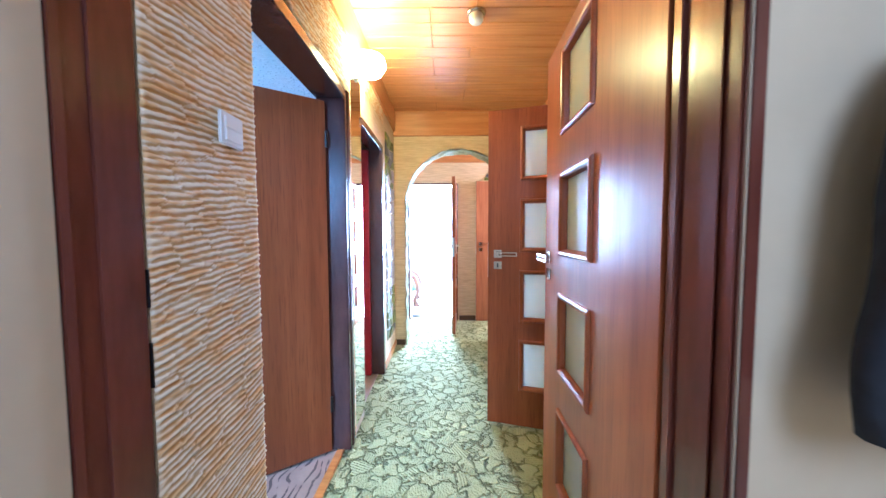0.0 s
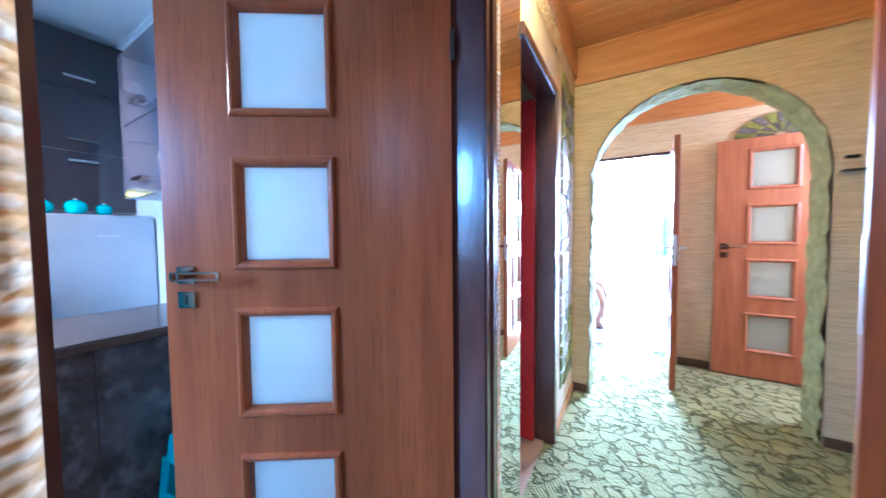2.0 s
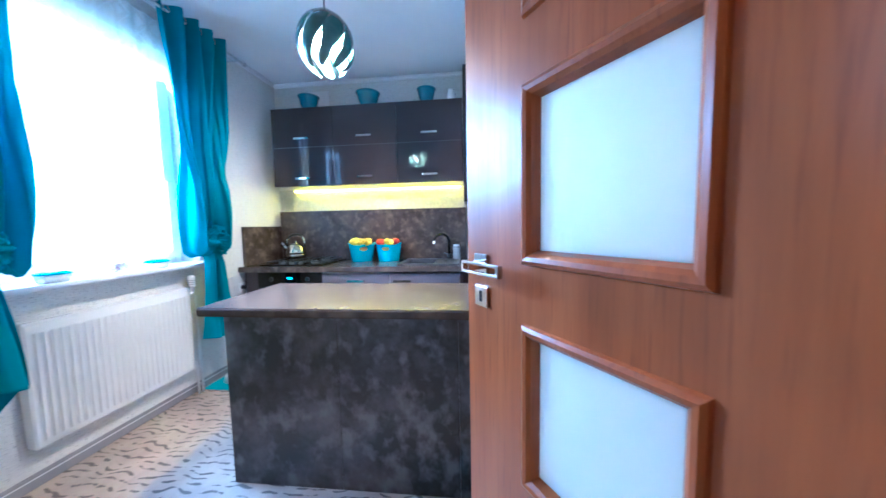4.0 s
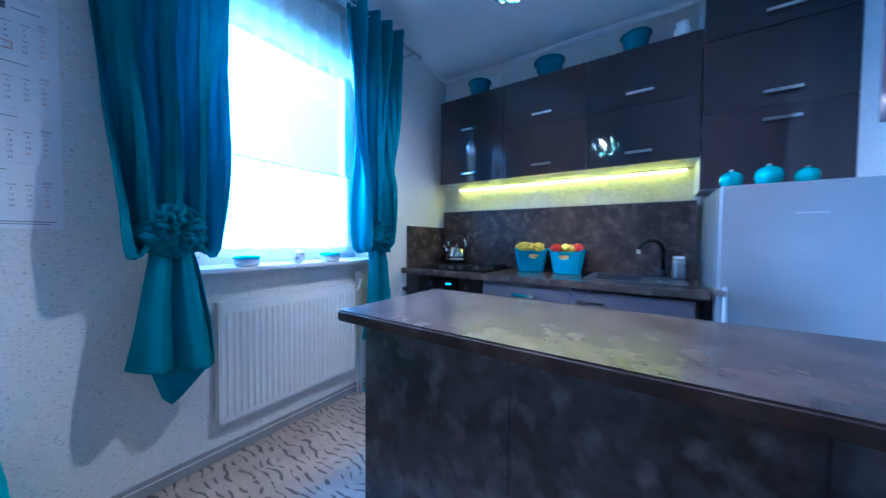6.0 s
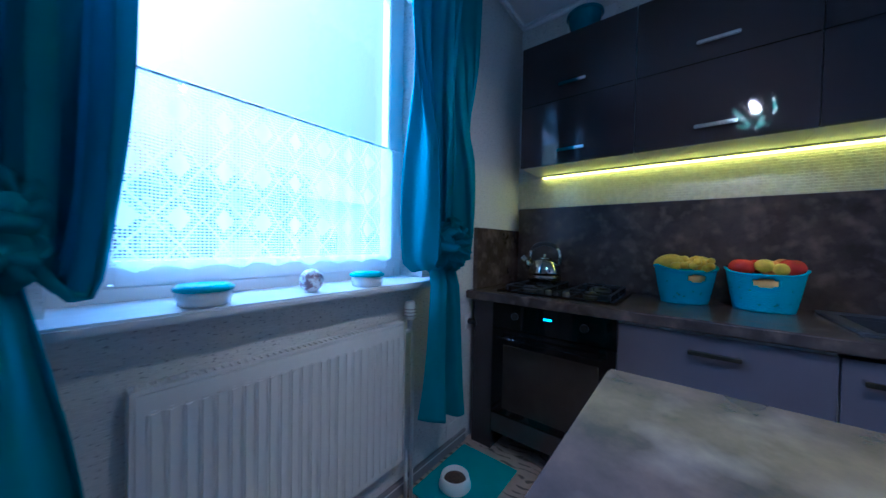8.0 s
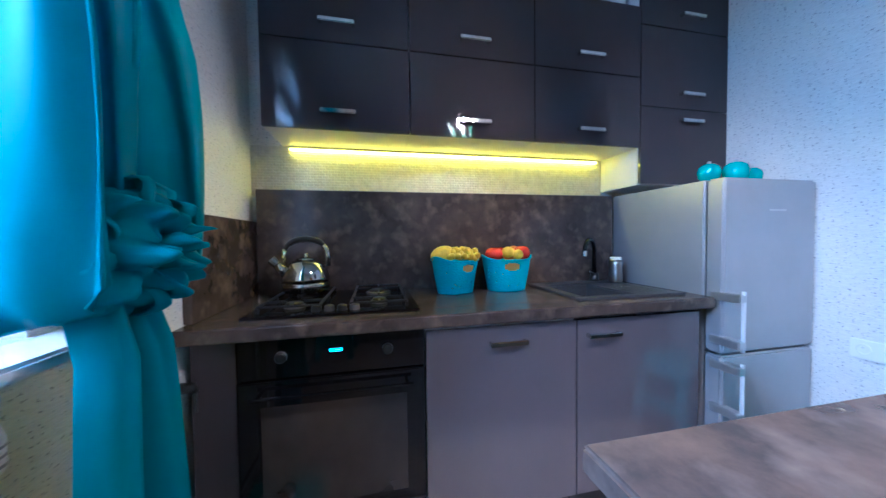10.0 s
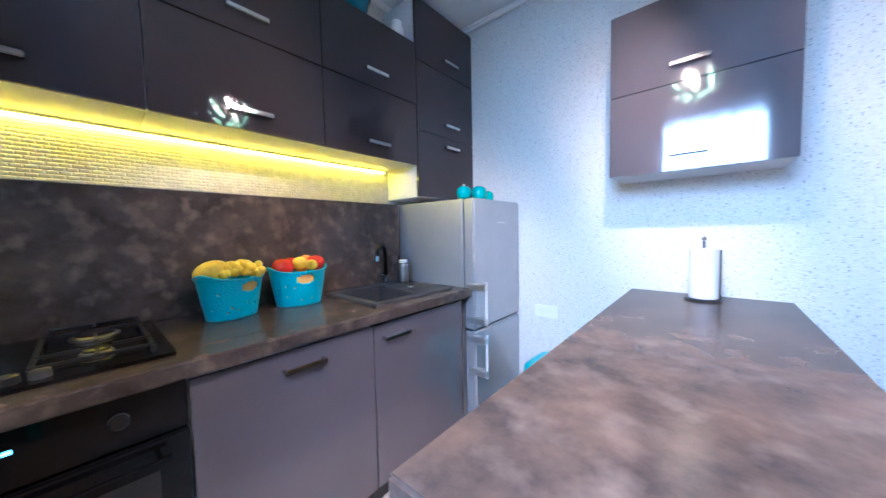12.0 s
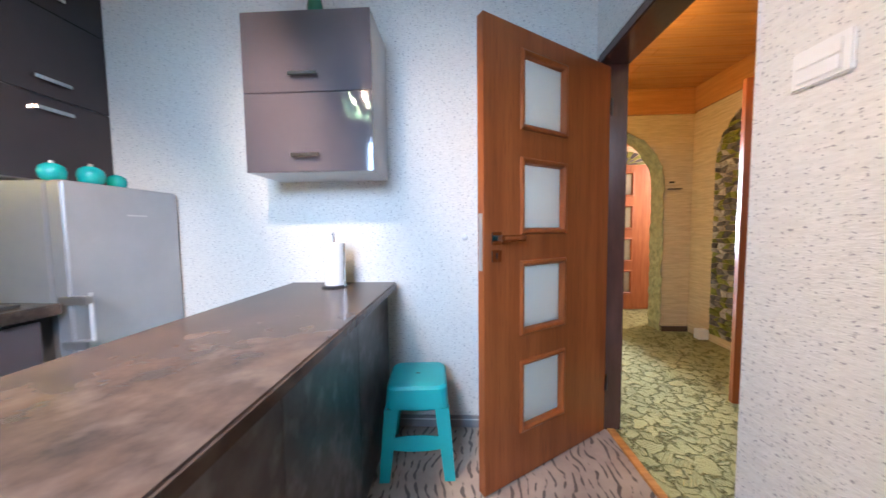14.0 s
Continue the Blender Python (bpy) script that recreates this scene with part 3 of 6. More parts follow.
f = thing("door_2", (-0.1, 2.15, 0), "dark brown glossy frame of the kitchen door", "door frame", kind="structure")
part("jamb", box(KX1 + 0.004, -0.018, 2.618, 2.655, 0, 2.10, 0.006), FRAME, f)
part("architrave", box(-0.055, -0.012, 2.655, 2.698, 0, 2.12, 0.006), FRAME, f)
part("jamb", box(-0.078, -0.043, DY0 + 0.002, DY0 + 0.10, 0, 2.10, 0.006), FRAME, f)
part("head", box(KX1 + 0.004, -0.014, DY0 + 0.10, 2.618, 2.055, 2.11, 0.006), FRAME, f)
f = thing("door_3", (-0.05, 3.33, 0), "dark brown frame of the bathroom door", "door frame", kind="structure")
part("jamb", box(-0.13, -0.012, 3.62, 3.686, 0, 2.088, 0.006), FRAME, f)
part("head", box(-0.13, -0.012, 2.985, 3.62, 2.03, 2.088, 0.006), FRAME, f)
f = thing("door_4", (0.37, 5.45, 0), "dark brown frame of the living room doorway", "door frame", kind="structure")
frame_parts(f, 0.003, 0.737, FAR_Y - 0.18, FAR_Y + 0.01, 2.027, FRAME, 0.03)
structure("threshold_1", box(-0.10, -0.055, DY0 + 0.10, 2.618, 0, 0.012, 0.004), PLANK, "brown wooden threshold strip", "threshold")
structure("threshold_2", box(0.033, 0.707, FAR_Y - 0.02, FAR_Y + 0.02, 0, 0.012, 0.004), CHROME, "metal threshold strip", "threshold")


def lever(parent, x, face, z, toward, mat):
    """A square-rose lever handle and keyhole plate on one face of a leaf; toward is the way the lever points."""
    s = 1 if face > 0 else -1
    h = part("door_handle", box(x - 0.026, x + 0.026, face, face + s * 0.008, z - 0.026, z + 0.026, 0.002), mat, parent, "square chrome rose with hollow lever", local=True)
    y0, y1 = sorted((face + s * 0.008, face + s * 0.045))
    part("neck", box(x - 0.010, x + 0.010, y0, y1, z - 0.010, z + 0.010, 0.002), mat, h, local=True)
    xa, xb = sorted((x - toward * 0.012, x + toward * 0.125))
    y0, y1 = sorted((face + s * 0.040, face + s * 0.052))
    lv = box(xa, xb, y0, y1, z + 0.007, z + 0.013, 0.001)
    box(xa, xb, y0, y1, z - 0.013, z - 0.007, 0.001, bm=lv)
    box(xa, xa + 0.008, y0, y1, z - 0.007, z + 0.007, bm=lv)
    box(xb - 0.008, xb, y0, y1, z - 0.007, z + 0.007, bm=lv)
    part("lever", lv, mat, h, local=True)
    y0, y1 = sorted((face, face + s * 0.007))
    k = part("keyhole_plate", box(x - 0.026, x + 0.026, y0, y1, z - 0.100, z - 0.050, 0.002), mat, parent, local=True)
    y0, y1 = sorted((face + s * 0.006, face + s * 0.008))
    part("keyhole", box(x - 0.004, x + 0.004, y0, y1, z - 0.088, z - 0.062), BLACK_MATT, k, local=True)


def door_leaf(name, m, w, label, mat, h=2.035, z0=0.015, near=0.203, far=0.514, top=1.950, step=0.459, tall=0.342):
    """A veneered leaf with four frosted panes; hinge at x=0, free edge at x=w."""
    d = thing(name, m, label, "door")
    t = 0.02
    pa, pb = w - far, w - near
    tops = [top - step * i for i in range(4)]
    leaf = box(0, pa + 0.02, -t, t, z0, h)
    box(pb - 0.02, w, -t, t, z0, h, bm=leaf)
    edges = [h] + [v for tp in tops for v in (tp, tp - tall)] + [z0]
    for a, c in zip(edges[::2], edges[1::2]):
        box(pa + 0.02, pb - 0.02, -t, t, c - (0.02 if c > z0 else 0), a + (0.02 if a < h else 0), bm=leaf)
    part("leaf", leaf, mat, d, local=True)
    for tp in tops:
        p = part("pane", box(pa + 0.02, pb - 0.02, -0.003, 0.003, tp - tall + 0.02, tp - 0.02), FROST, d, "frosted glass pane", local=True)
        mould = bmesh.new()
        for sd_ in (-1, 1):
            loops = []
            for ins, up in ((0.0, t - 0.001), (0.003, t + 0.008), (0.010, t + 0.012), (0.018, t + 0.010), (0.025, t + 0.003), (0.030, 0.004)):
                loops.append([mould.verts.new((xx, sd_ * up, zz)) for xx, zz in ((pa + ins, tp - tall + ins), (pb - ins, tp - tall + ins), (pb - ins, tp - ins), (pa + ins, tp - ins))])
            for la, lb in zip(loops, loops[1:]):
                for q in range(4):
                    mould.faces.new((la[q], la[(q + 1) % 4], lb[(q + 1) % 4], lb[q]))
        part("moulding", mould, mat, p, local=True)
    for s in (-1, 1):
        lever(d, w - 0.064, s * t, 1.135 + top - 1.949, -1, CHROME)
    part("lock_plate", box(w, w + 0.003, -0.011, 0.011, 1.0, 1.24), STEEL, d, local=True)
    for z in (0.25, 1.78):
        part("hinge", tube([(-0.004, t + 0.004, z), (-0.004, t + 0.004, z + 0.09)], 0.008), BLACK_MATT, d, local=True)
    return d


def heading(x0, y0, x1, y1):
    return math.degrees(math.atan2(y1 - y0, x1 - x0))


door_leaf("kitchen_door", pose(-0.135, 2.615, 0, 0, 0, heading(-0.135, 2.615, -0.860, 2.135)), 0.868, "red-brown veneer door with four frosted panes, open into the kitchen", DOOR)
door_leaf("hall_door", pose(0.995, 1.446, 0, 0, 0, heading(0.995, 1.446, 1.034, 2.267)), 0.825, "red-brown veneer door with four frosted panes, folded open", DOOR, h=2.06, near=0.209, far=0.504, top=2.001, step=0.472, tall=0.328)
door_leaf("side_room_door", pose(1.60, 2.70, 0, 0, 0, heading(1.60, 2.70, 0.842, 2.91)), 0.79, "red-brown veneer door with four frosted panes, standing open", DOOR, h=2.085, top=1.972)
door_leaf("living_room_door", pose(0.712, 5.54, 0, 0, 0, heading(0.712, 5.54, 0.655, 4.72)), 0.82, "brown veneer door with glass panes, seen nearly edge-on", DOOR, h=2.0)
door_leaf("back_hall_door", pose(1.80, 5.35, 0, 0, 0, 180), 0.80, "orange-brown veneer door with four frosted panes, closed", DOOR_FAR, h=2.04)

# ---- kitchen furniture ----


def bar_handle(parent, x, y0, y1, z, name="handle"):
    """A flat chrome bow handle on a front that faces +x."""
    bm = box(x + 0.022, x + 0.030, y0, y1, z - 0.009, z + 0.009, 0.003)
    box(x, x + 0.026, y0, y0 + 0.012, z - 0.008, z + 0.008, 0.002, bm=bm)
    box(x, x + 0.026, y1 - 0.012, y1, z - 0.008, z + 0.008, 0.002, bm=bm)
    return part(name, bm, CHROME, parent, "flat chrome bow handle")


WCX = -3.005
cols = [(0.149, 0.775), (0.775, 1.404), (1.404, 2.030)]
for a, c in cols:
    u = thing("wall_cabinet", (-3.15, (a + c) / 2, 1.64), "grey-brown gloss wall cabinet with two lift-up doors", "cabinet", "wall cabinets over the worktop")
    part("body", box(KX0 + 0.001, WCX - 0.020, a + 0.001, c - 0.001, 1.64, 2.39, 0.001), CARCASS, u, "pale grey board carcass")
    for z0, z1, hz in ((1.640, 2.013, 1.712), (2.017, 2.390, 2.095)):
        d = part("door", box(WCX - 0.018, WCX, a + 0.0015, c - 0.0015, z0, z1, 0.0015), CAB, u)
        bar_handle(d, WCX, (a + c) / 2 - 0.075, (a + c) / 2 + 0.075, hz)
TALL = [(1.445, 1.863, 1.797), (1.867, 2.298, 1.945), (2.302, 2.685, 2.375)]
u = thing("tall_cabinet", (-3.15, 2.33, 1.44), "tall grey-brown gloss cabinet over the fridge", "cabinet")
part("body", box(KX0 + 0.001, WCX - 0.020, 2.032, KY1 - 0.001, 1.44, 2.69, 0.001), CARCASS, u, "pale grey board carcass")
for z0, z1, hz in TALL:
    d = part("door", box(WCX - 0.018, WCX, 2.0335, KY1 - 0.002, z0, z1, 0.0015), CAB, u)
    bar_handle(d, WCX, 2.285, 2.435, hz)
led = thing("led_strip", (-3.28, 1.1, 1.63), "glowing yellow LED strip under the wall cabinets", "led strip")
part("profile", box(KX0 + 0.002, KX0 + 0.022, 0.185, 1.992, 1.628, 1.639), STEEL, led)
part("diffuser", box(KX0 + 0.004, KX0 + 0.020, 0.19, 1.987, 1.622, 1.628), LED, led, "glowing yellow diffuser")
structure("wall_trim_paper", box(KX0 + 0.0005, KX0 + 0.004, 0.0, 2.03, 1.38, 1.64), METAL_PAPER, "silver embossed wallpaper strip", "wallpaper")

top = box(-2.745, -2.622, 0.004, 2.056, 0.838, 0.886, 0.006, seg=3)
box(KX0 + 0.001, -3.085, 0.004, 2.056, 0.838, 0.886, bm=top)
box(-3.085, -2.745, 0.004, 1.490, 0.838, 0.886, bm=top)
box(-3.085, -2.745, 1.760, 2.056, 0.838, 0.886, bm=top)
wt = part("worktop", top, STONE)
tagged(wt, "brown-black marbled laminate worktop", "worktop")
tagged(part("backsplash", box(KX0 + 0.005, -3.223, 0.047, 2.045, 0.8865, 1.405, 0.002), STONE), "brown-black marbled laminate splashback panel", "splashback")
tagged(part("side_splash", box(KX0 + 0.006, -2.70, 0.002, 0.030, 0.8865, 1.25, 0.002), STONE), "marbled laminate side splash panel", "splashback")

u = thing("oven_housing", (-2.98, 0.1, 0), "dark filler panel beside the oven", "cabinet")
part("panel", box(-3.25, -2.665, 0.035, 0.163, 0.0, 0.836, 0.002), CAB, u)
oven = thing("built_in_oven", (-2.95, 0.47, 0.0), "black glass built-in oven under the hob", "oven")
part("body", box(-3.25, -2.69, 0.166, 0.778, 0.10, 0.836), BLACK_MATT, oven)
part("control_panel", box(-2.69, -2.660, 0.168, 0.776, 0.70, 0.832, 0.003), BLACK_GLASS, oven, "black glass control panel")
dd = part("door", box(-2.69, -2.655, 0.168, 0.776, 0.225, 0.693, 0.004), BLACK_GLASS, oven, "black glass oven door")
part("window", box(-2.6548, -2.6538, 0.235, 0.71, 0.26, 0.61), OVEN_GLASS, dd)
hb = tube([(-2.615, 0.215, 0.655), (-2.615, 0.73, 0.655)], 0.006, 10)
for yy in (0.235, 0.71):
    tube([(-2.655, yy, 0.655), (-2.615, yy, 0.655)], 0.006, 8, bm=hb)
part("handle", hb, BLACK_GLASS, dd)
for yy in (0.30, 0.645):
    kb = lathe([(0.019, 0), (0.019, 0.012), (0.015, 0.016)], 18)
    kb.transform(pose(-2.660, yy, 0.772, 0, 90, 0))
    part("knob", kb, BLACK_MATT, oven, soft=False)
part("clock_display", box(-2.6598, -2.6590, 0.452, 0.492, 0.777, 0.785), material("cyan_display", (0.1, 0.6, 0.9), 0.4, emit=(0.15, 0.75, 1.0), power=2.2), oven, "glowing cyan clock digits")
part("drawer", box(-2.69, -2.658, 0.168, 0.776, 0.11, 0.215, 0.003), CAB, oven)

for a, c, hy in ((0.781, 1.391, 1.094), (1.395, 2.002, 1.508)):
    u = thing("base_cabinet", (-2.95, (a + c) / 2, 0), "lilac-grey gloss base cabinet under the worktop", "cabinet", "base cabinets")
    part("body", box(-3.25, -2.672, a, c, 0.10, 0.836 if a < 1 else 0.70), CARCASS, u)
    d = part("door", box(-2.670, -2.652, a + 0.001, c - 0.001, 0.105, 0.822, 0.0015), CAB_LOW, u)
    bar_handle(d, -2.652, hy - 0.075, hy + 0.075, 0.760)
    part("plinth", box(-2.72, -2.705, a, c, 0.0, 0.10), CAB, u)

fr = thing("fridge", (-2.95, 2.345, 0), "silver two-door fridge freezer in the corner", "fridge")
part("body", box(-3.26, -2.695, 2.075, 2.62, 0.03, 1.405, 0.006), FRIDGE_M, fr)
part("foot", box(-3.2, -2.72, 2.09, 2.605, 0.0, 0.03), BLACK_MATT, fr)
for z0, z1, ha, hb_ in ((0.635, 1.405, 0.665, 0.92), (0.05, 0.625, 0.36, 0.615)):
    d = part("door", box(-2.688, -2.612, 2.075, 2.62, z0, z1, 0.010, seg=3), FRIDGE_M, fr)
    h = tube([(-2.548, 2.098, ha), (-2.548, 2.098, hb_)], 0.008, 10)
    hd = part("handle", h, SILVER, d, "silver bar handle")
    for zz in (ha + 0.03, hb_ - 0.03):
        part("bracket", box(-2.660, -2.540, 2.066, 2.106, zz - 0.018, zz + 0.018, 0.004), STEEL, hd)
# black bar set in the door gap to draw its shade
part("gap_shade", box(-2.69, -2.640, 2.08, 2.615, 0.6255, 0.6345), BLACK_MATT, fr, "black bar for the shade in the gap between the doors")
bars = box(-2.6116, -2.6108, 2.33, 2.43, 1.262, 1.269)
part("maker_plate", bars, STEEL, fr, "small grey maker's bar")

isl = thing("kitchen_island", (-1.62, 1.74, 0), "dark marbled breakfast bar with overhanging top", "island")
part("top", box(-1.920, -1.308, 0.876, 2.60, 0.838, 0.878, 0.006, seg=3), STONE_TOP, isl, "brown-grey marbled laminate top")
for i in range(3):
    y0 = 0.96 + i * 0.55
    part("panel", box(-1.385, -1.365, y0 + 0.001, min(y0 + 0.549, 2.61), 0.0, 0.838, 0.001), STONE_SIDE, isl, "dark concrete-look laminate panel")
part("end_panel", box(-1.86, -1.385, 0.96, 0.98, 0.0, 0.838, 0.001), STONE_SIDE, isl, "dark concrete-look laminate panel")
part("back_panel", box(-1.88, -1.86, 0.96, 2.61, 0.0, 0.838, 0.001), STONE_SIDE, isl)

u = thing("small_wall_cabinet", (-1.66, 2.47, 1.46), "grey gloss wall cabinet with two lift-up doors", "cabinet")
part("body", box(-1.967, -1.350, 2.330, KY1 - 0.001, 1.46, 2.20, 0.001), CARCASS, u, "pale grey carcass")
for z0, z1, hz in ((1.46, 1.828, 1.535), (1.832, 2.20, 1.905)):
    d = part("door", box(-1.967, -1.350, 2.310, 2.328, z0, z1, 0.0015), CAB_LOW, u)
    bm = box(-1.735, -1.60, 2.280, 2.288, hz - 0.009, hz + 0.009, 0.003)
    box(-1.735, -1.723, 2.284, 2.310, hz - 0.008, hz + 0.008, 0.002, bm=bm)
    box(-1.612, -1.60, 2.284, 2.310, hz - 0.008, hz + 0.008, 0.002, bm=bm)
    part("handle", bm, CHROME, d, "flat chrome bow handle")

# ---- kitchen: window, curtains, radiator ----
GLASS = bpy.data.materials.new("window_glass")
GLASS.use_nodes = True
gn = GLASS.node_tree
gn.nodes.remove(gn.nodes["Principled BSDF"])
ga, gb, gm = gn.nodes.new("ShaderNodeBsdfTransparent"), gn.nodes.new("ShaderNodeBsdfGlossy"), gn.nodes.new("ShaderNodeMixShader")
gb.inputs["Roughness"].default_value = 0.02
gm.inputs[0].default_value = 0.05
gn.links.new(ga.outputs[0], gm.inputs[1])
gn.links.new(gb.outputs[0], gm.inputs[2])
gn.links.new(gm.outputs[0], gn.nodes["Material Output"].inputs[0])


def lace(name, cell, thread, figures):
    """Net cloth of crossed threads; where figures is on, woven diamonds stand out of the net."""
    m = bpy.data.materials.new(name)
    m.use_nodes = True
    nt = m.node_tree
    nt.nodes.remove(nt.nodes["Principled BSDF"])
    co, sp = nt.nodes.new("ShaderNodeTexCoord"), nt.nodes.new("ShaderNodeSeparateXYZ")
    nt.links.new(co.outputs["Object"], sp.inputs[0])

    def calc(op, a, b):
        n = nt.nodes.new("ShaderNodeMath")
        n.operation = op
        for k, v in enumerate((a, b)):
            if isinstance(v, (int, float)):
                n.inputs[k].default_value = v
            else:
                nt.links.new(v, n.inputs[k])
        return n.outputs[0]

    across, up = sp.outputs[0], sp.outputs[2]
    cover = calc("MAXIMUM", calc("LESS_THAN", calc("PINGPONG", across, cell / 2), cell * thread * 0.40), calc("LESS_THAN", calc("PINGPONG", up, cell / 2), cell * thread * 0.5))
    if figures:
        dia = calc("ADD", calc("DIVIDE", calc("PINGPONG", across, 0.055), 0.055), calc("DIVIDE", calc("PINGPONG", up, 0.075), 0.075))
        cover = calc("MAXIMUM", cover, calc("LESS_THAN", dia, 0.52))
        band = calc("ABSOLUTE", calc("SUBTRACT", dia, 1.0), 0.0)
        cover = calc("MAXIMUM", cover, calc("LESS_THAN", band, 0.07))
    di, tl, tr = nt.nodes.new("ShaderNodeBsdfDiffuse"), nt.nodes.new("ShaderNodeBsdfTranslucent"), nt.nodes.new("ShaderNodeBsdfTransparent")
    for n in (di, tl):
        n.inputs["Color"].default_value = (0.85, 0.87, 0.88, 1)
    a, c = nt.nodes.new("ShaderNodeMixShader"), nt.nodes.new("ShaderNodeMixShader")
    a.inputs[0].default_value = 0.45
    nt.links.new(di.outputs[0], a.inputs[1])
    nt.links.new(tl.outputs[0], a.inputs[2])
    nt.links.new(cover, c.inputs[0])
    nt.links.new(tr.outputs[0], c.inputs[1])
    nt.links.new(a.outputs[0], c.inputs[2])
    nt.links.new(c.outputs[0], nt.nodes["Material Output"].inputs[0])
    return m


LACE = lace("white_lace", 0.009, 0.42, True)
win = thing("window_1", (-1.685, -0.17, WZ0), "white plastic window behind lace", "window", kind="structure")
wy0, wy1 = -0.215, -0.150
part("window_frame", (lambda bm: [box(WX0, WX0 + 0.05, wy0, wy1, WZ0, WZ1, 0.005, bm=bm), box(WX1 - 0.05, WX1, wy0, wy1, WZ0, WZ1, 0.005, bm=bm),
                                 box(WX0 + 0.05, WX1 - 0.05, wy0, wy1, WZ0, WZ0 + 0.06, 0.005, bm=bm), box(WX0 + 0.05, WX1 - 0.05, wy0, wy1, WZ1 - 0.05, WZ1, 0.005, bm=bm)][0])(bmesh.new()), WHITE_PLASTIC, win)
for a, c in ((WX0 + 0.05, WX1 - 0.05),):
    sash = bmesh.new()
    box(a, a + 0.055, wy0 + 0.02, wy1 + 0.014, WZ0 + 0.06, WZ1 - 0.05, 0.006, bm=sash)
    box(c - 0.055, c, wy0 + 0.02, wy1 + 0.014, WZ0 + 0.06, WZ1 - 0.05, 0.006, bm=sash)
    box(a + 0.055, c - 0.055, wy0 + 0.02, wy1 + 0.014, WZ0 + 0.06, WZ0 + 0.125, 0.006, bm=sash)
    box(a + 0.055, c - 0.055, wy0 + 0.02, wy1 + 0.014, WZ1 - 0.115, WZ1 - 0.05, 0.006, bm=sash)
    sh = part("sash", sash, WHITE_PLASTIC, win)
    pane = part("pane", box(a + 0.055, c - 0.055, -0.186, -0.180, WZ0 + 0.125, WZ1 - 0.115), GLASS, sh, "clear glass")
    pane.visible_shadow = False
hd = box(-1.21, -1.182, wy1 + 0.014, wy1 + 0.03, 1.55, 1.62, 0.003)
box(-1.204, -1.188, wy1 + 0.03, wy1 + 0.05, 1.48, 1.61, 0.004, bm=hd)
part("window_handle", hd, WHITE_PLASTIC, win)
structure("sill_1", box(WX0 - 0.02, WX1 + 0.02, -0.15, 0.0, WZ0 - 0.002, 0.985, 0.004), SILL_M, "white stone window board", "sill")
structure("sill_2", box(WX0 - 0.06, WX1 + 0.06, 0.0, 0.125, 0.962, 0.987, 0.006), SILL_M, "white stone window board edge", "sill")


def net_sheet(x0, x1, y, z0, z1, n, amp, scallop):
    bm = bmesh.new()
    cols_, rows_ = 120, 14
    g = []
    for i in range(cols_ + 1):
        u = i / cols_
        yy = y + amp * math.sin(u * n * 6.2832) + amp * 0.4 * noise.noise((u * 9, 3, 1))
        low = z0 + scallop * abs(math.sin(u * 9 * math.pi))
        g.append([bm.verts.new((x0 + (x1 - x0) * u, yy, low + (z1 - low) * j / rows_)) for j in range(rows_ + 1)])
    for a, c in zip(g, g[1:]):
        for j in range(rows_):
            bm.faces.new((a[j], c[j], c[j + 1], a[j + 1]))
    return bm


net = thing("lace_curtain", (-1.685, -0.12, 1.06), "white patterned lace half curtain on a thin rod", "net curtain")
part("net", net_sheet(WX0 + 0.03, WX1 - 0.03, -0.118, 1.06, 1.60, 14, 0.008, 0.018), LACE, net, soft=True)
part("rod", tube([(WX0 + 0.005, -0.118, 1.595), (WX1 - 0.005, -0.118, 1.595)], 0.005), STEEL, net)
net = thing("lace_valance", (-1.685, 0.03, 2.4), "white lace valance across the top of the window", "net curtain")
part("net", net_sheet(-2.42, -0.96, 0.045, 2.18, 2.62, 16, 0.010, 0.05), LACE, net, soft=True)
part("rod", tube([(-2.5, 0.045, 2.62), (-0.9, 0.045, 2.62)], 0.005), STEEL, net)
rod = thing("curtain_rod", (-1.68, 0.11, 2.64), "steel curtain rod on two wall brackets", "curtain rod")
part("pole", tube([(-2.66, 0.165, 2.645), (-0.72, 0.165, 2.645)], 0.009, 12), STEEL, rod, soft=True)
for x in (-2.672, -0.708):
    part("finial", ball((x, 0.165, 2.645), 0.017), STEEL, rod, soft=True)
for x in (-2.60, -0.78):
    part("bracket", tube([(x, 0.002, 2.645), (x, 0.165, 2.645)], 0.006), STEEL, rod)


